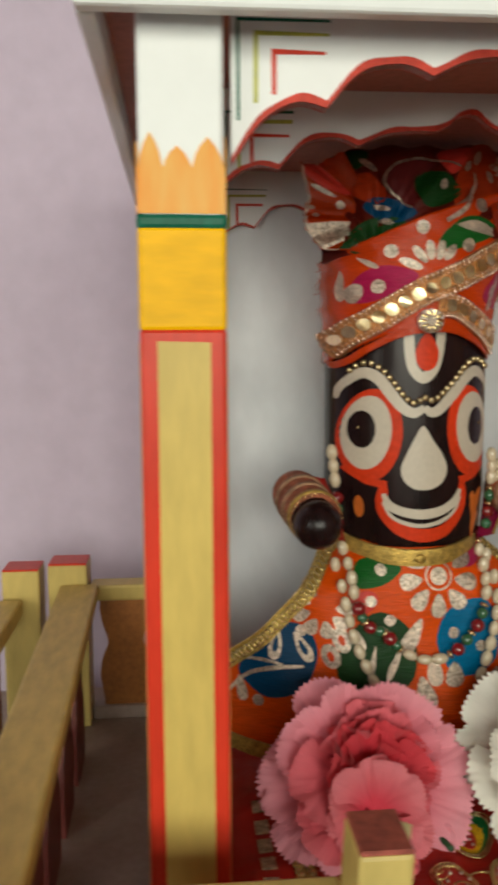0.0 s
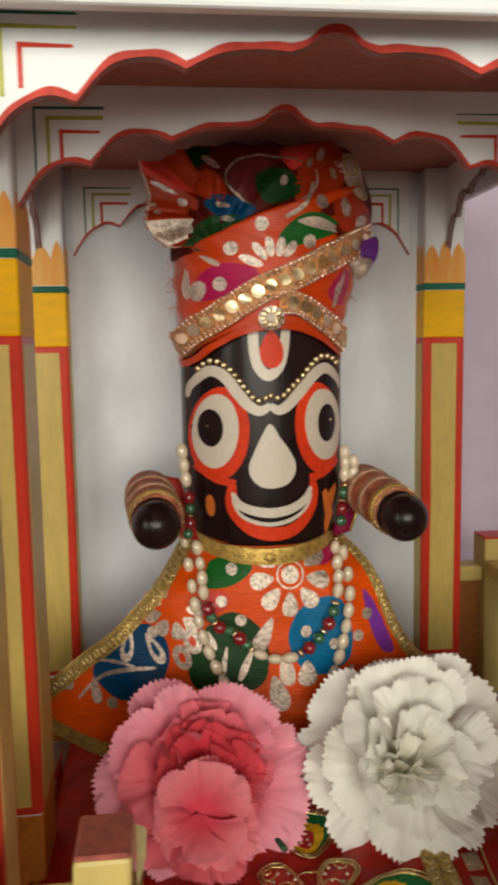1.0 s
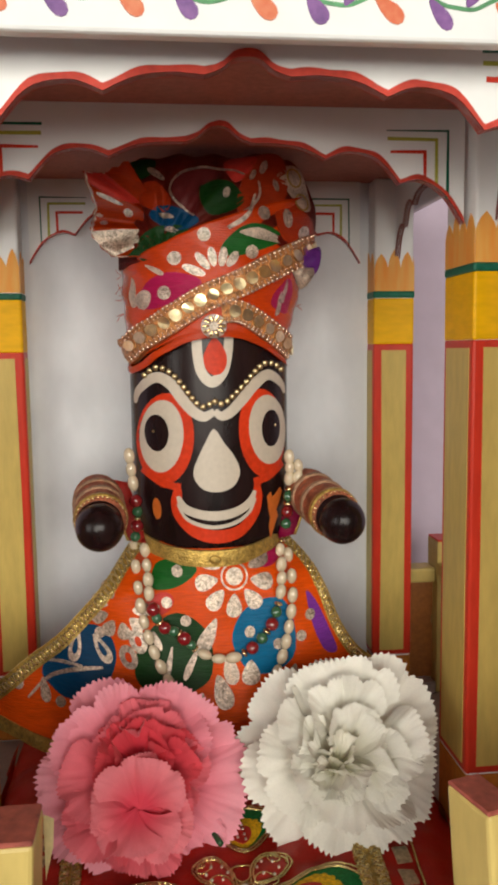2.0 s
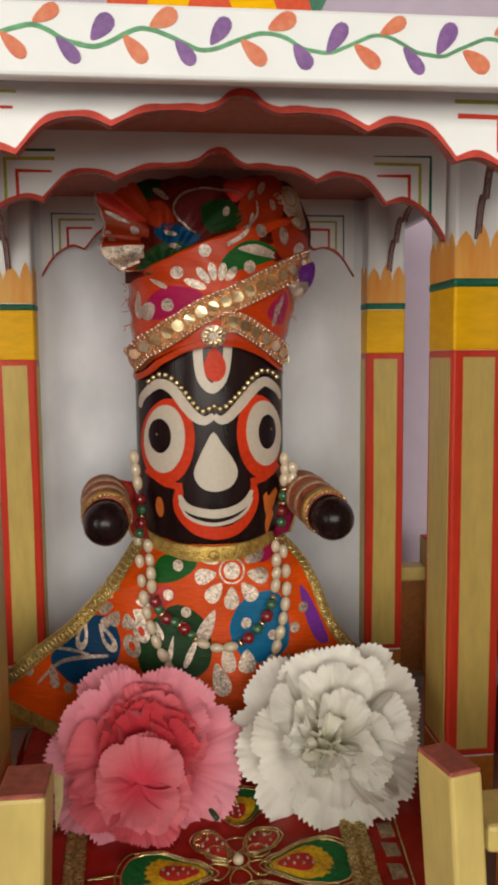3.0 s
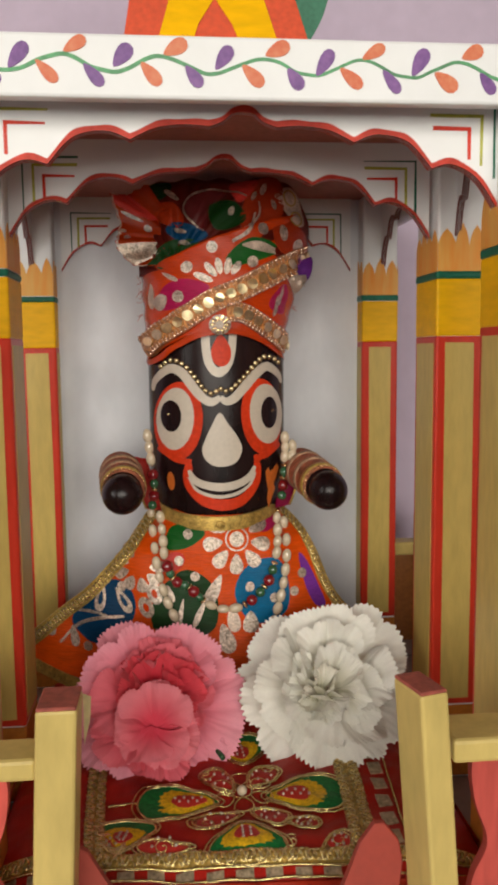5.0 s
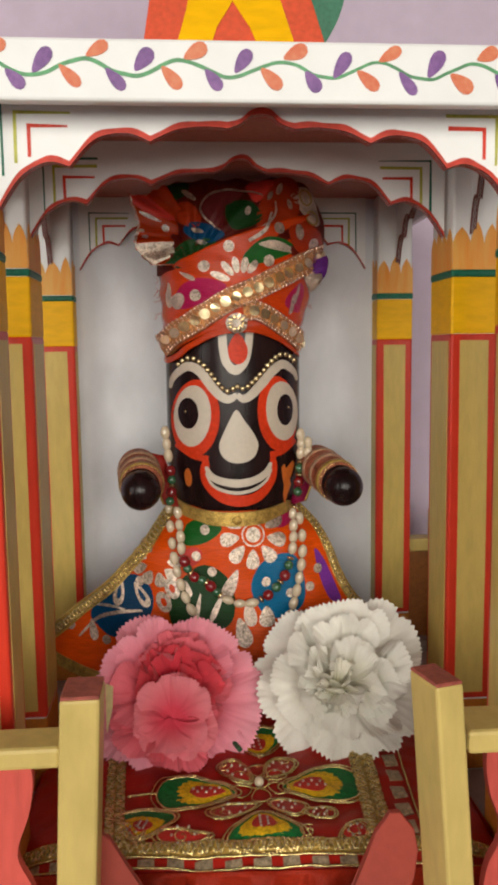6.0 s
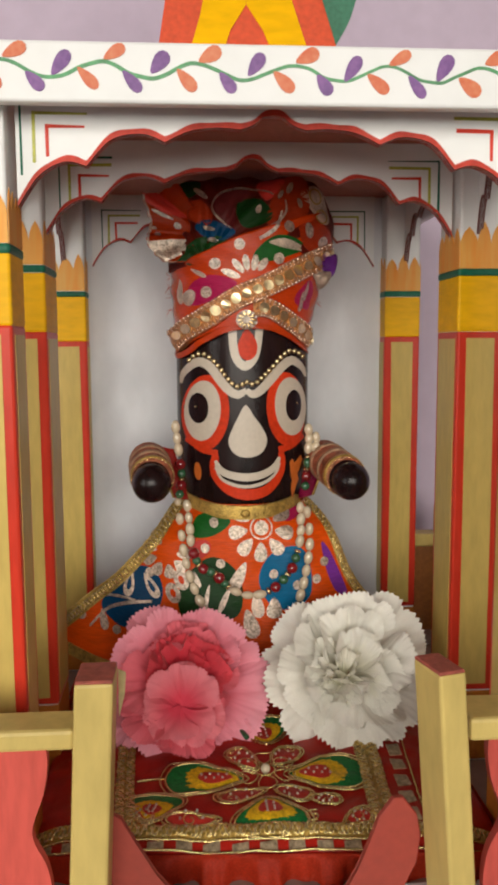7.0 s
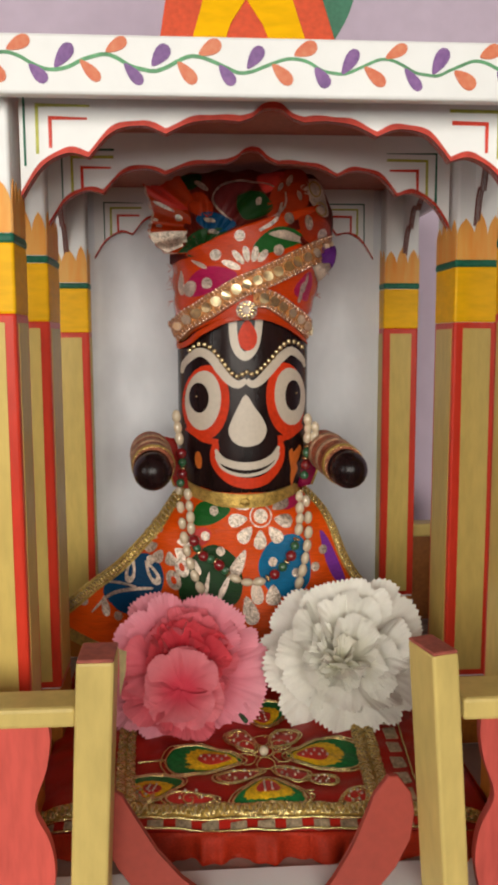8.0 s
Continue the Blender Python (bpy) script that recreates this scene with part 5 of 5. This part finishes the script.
pink = flower("pink_flower", "pink cloth carnation with ruffled toothed petals", (-0.0365, -0.044, 0.8390), (-0.03, -1, 0.80), [
    ((128,), 0.0480, 44, 10, 0.14, 0.0024, 0.000, PINKO, (-0.001, 0.001)),
    ((48,), 0.0435, 42, 10, 0.14, 0.0024, 0.000, PINKO, (0.001, 0.001)),
    ((90,), 0.0340, 26, 4, 0.06, 0.0022, -0.002, PINKO, (0, 0)),
    ((180, 205, 348, 318), 0.0455, 36, 5, 0.08, 0.0026, -0.002, PINKO, (0, 0)),
    ((235, 265, 295), 0.0430, 34, 3, 0.06, 0.0028, -0.001, PINKO, (0, 0)),
    ((138, 42), 0.0400, 42, 24, 0.22, 0.0024, 0.003, PINKO, (0, 0)),
    ((112, 75, 185, 350), 0.0345, 36, 28, 0.18, 0.0026, 0.004, PINKM, (0.001, 0.0)),
    ((62, 95, 128), 0.0305, 34, 40, 0.20, 0.0030, 0.006, PINKM, (0.001, 0.002)),
    ((15, 165, 345), 0.0290, 38, 32, 0.18, 0.0026, 0.006, PINKD, (0.001, 0.001)),
    ((75, 110, 45, 142), 0.0265, 34, 46, 0.18, 0.0030, 0.008, PINKD, (0.0, 0.002)),
    ((90, 60, 125, 30), 0.0225, 36, 54, 0.14, 0.0028, 0.009, PINKD, (0, 0.001)),
    ((235, 305, 200, 340, 270), 0.0285, 38, 12, 0.12, 0.0028, 0.009, PINKM, (-0.001, -0.0125)),
    ((20, 160, 215, 325), 0.0220, 50, 12, 0.12, 0.0020, 0.0155, PINKL, (0.0, -0.0170)),
    ((66, 116), 0.0225, 58, 26, 0.14, 0.0016, 0.0180, PINKL, (0.0, -0.0172)),
    ((242, 292), 0.0220, 60, 8, 0.12, 0.0018, 0.0185, PINKL, (0.0, -0.0158)),
])
white = flower("white_flower", "white cloth carnation with ruffled toothed petals", (0.0510, -0.042, 0.8430), (0.03, -1, 0.80), [
    ((85, 25, 155, 205, 265, 325), 0.0440, 42, 6, 0.10, 0.0026, 0.000, WHITEF, (0, 0)),
    ((92,), 0.0445, 46, 22, 0.20, 0.0022, 0.004, WHITEF, (0.001, 0.001)),
    ((22,), 0.0425, 44, 22, 0.20, 0.0022, 0.004, WHITEF, (0.002, 0.0)),
    ((160, 205), 0.0395, 42, 22, 0.18, 0.0024, 0.004, WHITEF, (-0.001, 0.0)),
    ((330, 280, 245), 0.0400, 42, 20, 0.16, 0.0024, 0.004, WHITEF, (0.001, -0.001)),
    ((62, 118), 0.0345, 36, 38, 0.22, 0.0028, 0.007, WHITEF, (0.002, 0.002)),
    ((355, 310), 0.0340, 38, 34, 0.20, 0.0028, 0.007, WHITEF, (0.002, -0.002)),
    ((180, 225, 262), 0.0315, 36, 36, 0.20, 0.0028, 0.007, WHITEF, (-0.003, -0.002)),
    ((90, 38, 345), 0.0280, 34, 50, 0.14, 0.0030, 0.008, WHITEF, (0.0, -0.005)),
    ((150, 205, 248, 295), 0.0255, 30, 54, 0.12, 0.0030, 0.008, WHITEF, (-0.006, -0.008)),
    ((70, 120, 215, 250, 20), 0.0215, 24, 64, 0.06, 0.0028, 0.009, CREAMF, (-0.005, -0.009)),
    ((150, 230, 330), 0.0165, 20, 72, 0.05, 0.0022, 0.009, CREAMF, (-0.007, -0.011)),
])
LEAFM = mat("dark_green_stalk", (0.02, 0.07, 0.025), 0.5)
for fl, pts in ((pink, [(-0.0365, -0.044, 0.8390), (-0.030, -0.034, 0.832), (-0.012, -0.050, 0.822), (-0.004, -0.066, 0.8185)]), (white, [(0.0510, -0.042, 0.8430), (0.050, -0.030, 0.832), (0.05, -0.020, 0.8175)])):
    sits(part("stalk", tube(bmesh.new(), spline(pts, 5), 0.0013, 8), LEAFM, None), fl)

# ---- embroidered cushion ----
CT = 0.8148
cushion = thing("cushion", (0, -0.05, FLOOR), "red satin cushion with gold braid and peacock-feather embroidery", "cushion")


def front_edge(x):
    return -0.1472 - 0.06 * x


def cush(x, y, o):
    e = max(0.0, abs(x + 0.002) - 0.075) / 0.026
    f = max(0.0, front_edge(x) + 0.020 - y) / 0.020
    drop_ = 0.006 * min(1.0, e) ** 2 + 0.006 * min(1.0, f) ** 2
    h = 0.0020 * noise.noise(Vector((x * 26, y * 34, 0))) + 0.0012 * noise.noise(Vector((x * 80, y * 80, 4))) + 0.0005 * noise.noise(Vector((x * 210, y * 160, 7)))
    return Vector((x, y, CT - drop_ + h + o))


bm = bmesh.new()
nx, ny = 84, 80
g = [[bm.verts.new(cush(-0.103 + 0.202 * i / nx, front_edge(-0.103 + 0.202 * i / nx) + (0.06 - front_edge(-0.103 + 0.202 * i / nx)) * j / ny, 0)) for i in range(nx + 1)] for j in range(ny + 1)]
for j in range(ny):
    for i in range(nx):
        bm.faces.new((g[j][i], g[j][i + 1], g[j + 1][i + 1], g[j + 1][i])).smooth = True
rim = [g[0][i] for i in range(nx)] + [g[j][nx] for j in range(ny)] + [g[ny][i] for i in range(nx, 0, -1)] + [g[j][0] for j in range(ny, 0, -1)]
low = [bm.verts.new((v.co.x, v.co.y, FLOOR)) for v in rim]
for i in range(len(rim)):
    j = (i + 1) % len(rim)
    bm.faces.new((rim[i], rim[j], low[j], low[i]))
bm.faces.new(low)
sits(part("cushion_pad", bm, CUSHION, None), cushion)


def ruffle(path, top, seed):
    """A gathered frill that hangs from path to the deck."""
    bm = bmesh.new()
    q = spline(path, 40)
    rng = random.Random(seed)
    rows, s = [], 0.0
    for i, p in enumerate(q):
        d = q[min(i + 1, len(q) - 1)] - q[max(i - 1, 0)]
        d = d / np.linalg.norm(d)
        nrm = np.array([d[1], -d[0]])
        w = max(-0.8, min(0.8, 1.9 * math.sin(s))) + 0.35 * math.sin(2.3 * s + 1)
        s += 0.20 + rng.uniform(0, 0.24)
        cols = []
        for k in range(6):
            t = k / 5
            a = p + nrm * (0.0012 + t ** 0.8 * (0.0022 + 0.0034 * w))
            cols.append(bm.verts.new((a[0], a[1], top + (FLOOR + 0.0006 - top) * t + 0.0006 * w * t)))
        rows.append(cols)
    for a, b in zip(rows, rows[1:]):
        for k in range(5):
            bm.faces.new((a[k], b[k], b[k + 1], a[k + 1])).smooth = True
    bmesh.ops.solidify(bm, geom=bm.faces[:], thickness=0.0006)
    return bm


sits(part("frill", ruffle([(x, front_edge(x) - 0.0004) for x in (-0.104, -0.05, 0.0, 0.05, 0.1)], 0.8095, 3), FRILL, None, "gathered red frill"), cushion)
sits(part("frill", ruffle([(-0.1035, 0.055), (-0.104, -0.05), (-0.104, -0.141)], 0.8095, 5), FRILL, None), cushion)
sits(part("frill", ruffle([(0.0995, -0.152), (0.0995, -0.05), (0.099, 0.055)], 0.8095, 7), FRILL, None), cushion)


def braid(pts, width, name="gold_braid"):
    """A flat braid with plaited metal strands on it."""
    line_on(name, cush, pts, [width, width], GOLDD, 0.0007, cushion, 0.0005, 10)
    q = spline(pts, 40)
    for side in ((-0.27, 0.27) if width > 0.006 else (0.0,)):
        for k in range(3):
            run, line = 0.0, []
            for i, p in enumerate(q):
                d = q[min(i + 1, len(q) - 1)] - q[max(i - 1, 0)]
                d = d / np.linalg.norm(d)
                run += float(np.linalg.norm(q[i] - q[i - 1])) if i else 0.0
                ph = run / 0.0062 * 6.283 + k * 2.094
                o = p + np.array([-d[1], d[0]]) * width * (side + (0.20 if side else 0.42) * math.sin(ph))
                line.append(cush(o[0], o[1], 0.0013 + 0.0005 * math.cos(ph * 2)))
            sits(part("gold_strand", tube(bmesh.new(), line, 0.0007, 6), GOLD if k else GOLDD, None), cushion)


braid([(-0.067, 0.03), (-0.0650, -0.06), (-0.0630, -0.105), (-0.0605, -0.134)], 0.0085)
braid([(0.066, 0.03), (0.0565, -0.06), (0.0530, -0.105), (0.0500, -0.140)], 0.0115)
braid([(x, front_edge(x) + 0.0082) for x in (-0.100, -0.06, -0.02, 0.02, 0.06, 0.097)], 0.0058)


CORD = mat("twisted_gold_cord", (0.84, 0.62, 0.28), 0.24, 1.0, 0.35, fine=1500, coarse=500, bump=0.8)


def cords(pts, closed=False, r=0.0007, n=8):
    q = spline(pts, n, closed)
    if closed:
        q.append(q[0])
    sits(part("gold_cord", tube(bmesh.new(), [cush(a, b, 0.0009) for a, b in q], r * 0.85, 6), CORD, None), cushion)


MIRROR = cloth("dull_mirror_foil", (0.46, 0.36, 0.23), 0.36, 0.0, 700, 0.4, 300, 0.5, bump=0.5)
# mirror squares in the outer border
for k in range(17):
    x = -0.094 + 0.0117 * k + wob(0.0006)
    w, y = 0.0034 + wob(0.0003), front_edge(x) + 0.0022 + wob(0.0003)
    print_on("mirror_square", cush, [(x - w, y - 0.0016), (x + w, y - 0.0016 + wob(0.0004)), (x + w, y + 0.0016), (x - w, y + 0.0016 + wob(0.0004))], MIRROR, 0.0007, cushion, 0.0003, rings=2)
for k in range(9):
    y = -0.134 + 0.0140 * k + wob(0.0006)
    x = 0.0602 + (y + 0.135) * 0.10
    print_on("mirror_square", cush, [(x, y - 0.0046), (x + 0.0062, y - 0.0042), (x + 0.0062, y + 0.0042), (x, y + 0.0046)], MIRROR, 0.0007, cushion, 0.0003, rings=2)
    print_on("mirror_square", cush, [(-0.0815, y - 0.0044), (-0.0755, y - 0.0044), (-0.0755, y + 0.0044), (-0.0815, y + 0.0044)], MIRROR, 0.0007, cushion, 0.0003, rings=2)
cords([(0.0685 + (y + 0.135) * 0.10, y) for y in (-0.142, -0.1, -0.05, 0.0)])
for off in (0.0002, 0.0044):
    cords([(x, front_edge(x) + off) for x in (-0.1, -0.05, 0.0, 0.05, 0.095)])


SEED = bpy.data.meshes.new("seed_bead")
bm = ball(bmesh.new(), (0, 0, 0), 0.00065, 0, 6)
bm.to_mesh(SEED)
bm.free()
SEED.materials.append(SILVER)


def seed_bead(a, b, o):
    ob = new("seed_bead", SEED)
    ob.location = cush(a, b, o)
    sits(ob, cushion)


def feather(c, turn, ln, wd):
    """A peacock-feather eye: green drop with a yellow heart, corded edge and a beaded core, pointing away from turn."""
    t = radians(turn)

    def at(a, b):
        return (c[0] + a * math.cos(t) - b * math.sin(t), c[1] + a * math.sin(t) + b * math.cos(t))
    outer = [at(a * ln, b * wd) for a, b in spline([(-0.5, 0.0), (-0.2, 0.28), (0.15, 0.47), (0.4, 0.42), (0.52, 0.0), (0.4, -0.42), (0.15, -0.47), (-0.2, -0.28)], 4, True)]
    print_on("green_feather", cush, outer, EMBG, 0.0007, cushion, 0.0006)
    rag = []
    for i, (a, b) in enumerate(spline([(-0.45, 0.0), (-0.2, 0.22), (0.05, 0.33), (0.22, 0.25), (0.28, 0.0), (0.22, -0.25), (0.05, -0.33), (-0.2, -0.22)], 4, True)):
        k = 1 + (0.07 if i % 2 else -0.04) * (a > 0)
        rag.append(at(a * k * ln, b * k * wd))
    print_on("yellow_feather", cush, rag, EMBY, 0.0011, cushion, 0.0006)
    core = [at(a * ln, b * wd) for a, b in spline([(-0.36, 0.0), (-0.18, 0.14), (0.02, 0.15), (0.1, 0.0), (0.02, -0.15), (-0.18, -0.14)], 3, True)]
    print_on("wine_core", cush, core, SILKRED, 0.0016, cushion, 0.0004, rings=2)
    cords(outer[::2], True, 0.0007, 4)
    cords([(c[0] + (a - c[0]) * 1.13, c[1] + (b - c[1]) * 1.13) for a, b in outer[::2]], True, 0.0006, 4)
    cords(core[::2], True, 0.0005, 4)
    for k in range(7):
        a, b = at((-0.28 + 0.055 * k) * ln, 0.05 * wd * (1 if k % 2 else -1))
        seed_bead(a, b, 0.0022)


feather((0.0315, -0.097), 0, 0.036, 0.030)
feather((-0.0260, -0.098), 178, 0.036, 0.027)
feather((0.0020, -0.1295), 270, 0.022, 0.033)
feather((-0.0495, -0.121), 80, 0.022, 0.026)
feather((0.0045, -0.052), 95, 0.03, 0.032)
feather((0.0500, -0.050), 45, 0.026, 0.024)


def curl(c, turn, ln, wd):
    """A corded petal with seed beads."""
    t = radians(turn)
    pts = [(c[0] + a * ln * math.cos(t) - b * wd * math.sin(t), c[1] + a * ln * math.sin(t) + b * wd * math.cos(t)) for a, b in spline([(-0.5, 0.0), (-0.1, 0.4), (0.35, 0.42), (0.5, 0.0), (0.35, -0.42), (-0.1, -0.4)], 4, True)]
    print_on("wine_petal", cush, pts, SILKRED, 0.0006, cushion, 0.0006, rings=3)
    cords(pts[::2], True, 0.0007, 4)
    cords([(c[0] + (a - c[0]) * 1.2, c[1] + (b - c[1]) * 1.2) for a, b in pts[::2]], True, 0.0006, 4)
    for k in range(6):
        ang = 6.283 * k / 6
        seed_bead(c[0] + math.cos(ang) * ln * 0.22, c[1] + math.sin(ang) * ln * 0.22, 0.0018)


for c, tn, ln, wd in (((0.0135, -0.0805), 55, 0.020, 0.013), ((-0.0070, -0.0825), 125, 0.019, 0.012), ((-0.0100, -0.1135), 200, 0.022, 0.012), ((0.0135, -0.1130), -40, 0.017, 0.012), ((0.0275, -0.1195), -10, 0.013, 0.009), ((0.0395, -0.1360), 20, 0.013, 0.010), ((-0.0325, -0.1315), 172, 0.022, 0.008), ((-0.0535, -0.1270), 120, 0.012, 0.010)):
    curl(c, tn, ln, wd)
ring = oval(0.003, -0.0925, 0.0045, 0.0045, 0, 12)
cords(ring, True, 0.0006, 3)
sits(part("centre_pearl", ball(bmesh.new(), cush(0.003, -0.0925, 0.0018), 0.0024, 0, 12), PEARL, None), cushion)
cords([(-0.058, -0.0965), (-0.050, -0.095), (-0.0445, -0.097)])


def scroll(c, r, turns, start):
    """A corded spiral."""
    pts = [(c[0] + r * (1 - k / 22) * math.cos(start + turns * 6.283 * k / 20), c[1] + r * (1 - k / 22) * math.sin(start + turns * 6.283 * k / 20)) for k in range(20)]
    cords(pts, False, 0.0005, 2)


for c, r, turns, start in (((0.028, -0.1205), 0.0052, 1.6, 0.5), ((-0.0145, -0.1165), 0.0050, 1.5, 2.6), ((0.040, -0.1355), 0.0058, 1.7, 3.4), ((-0.0520, -0.1275), 0.0055, 1.7, 0.2), ((0.0175, -0.0735), 0.0050, 1.5, 5.5), ((-0.0125, -0.0760), 0.0048, 1.5, 4.0), ((-0.033, -0.1315), 0.0042, 1.4, 0.0), ((0.020, -0.134), 0.0040, 1.4, 1.0)):
    scroll(c, r, turns, start)
for k in range(6):
    t = math.radians(60 * k + 30)
    cords([(0.003 + a * math.cos(t + b), -0.0925 + a * math.sin(t + b)) for a, b in ((0.0048, 0.0), (0.009, 0.42), (0.0135, 0.30), (0.0150, 0.0), (0.0135, -0.30), (0.009, -0.42))], True, 0.00055, 5)

# more of the print low on the robe
for px, py, rx, rz, tn in ((452, 1055, 0.0050, 0.0078, 8), (405, 1110, 0.0040, 0.0070, -15), (345, 1010, 0.0022, 0.0050, 20), (545, 1075, 0.0040, 0.0060, -20)):
    print_on("silver_leaf", robe, drop(*rp(px, py), rx, rz, tn, 18), SILVERC, 0.0004, gown, rings=3)
print_on("magenta_print", robe, oval(*rp(535, 868), 0.0050, 0.0050, 30), MAGENTA, 0.00024, gown)
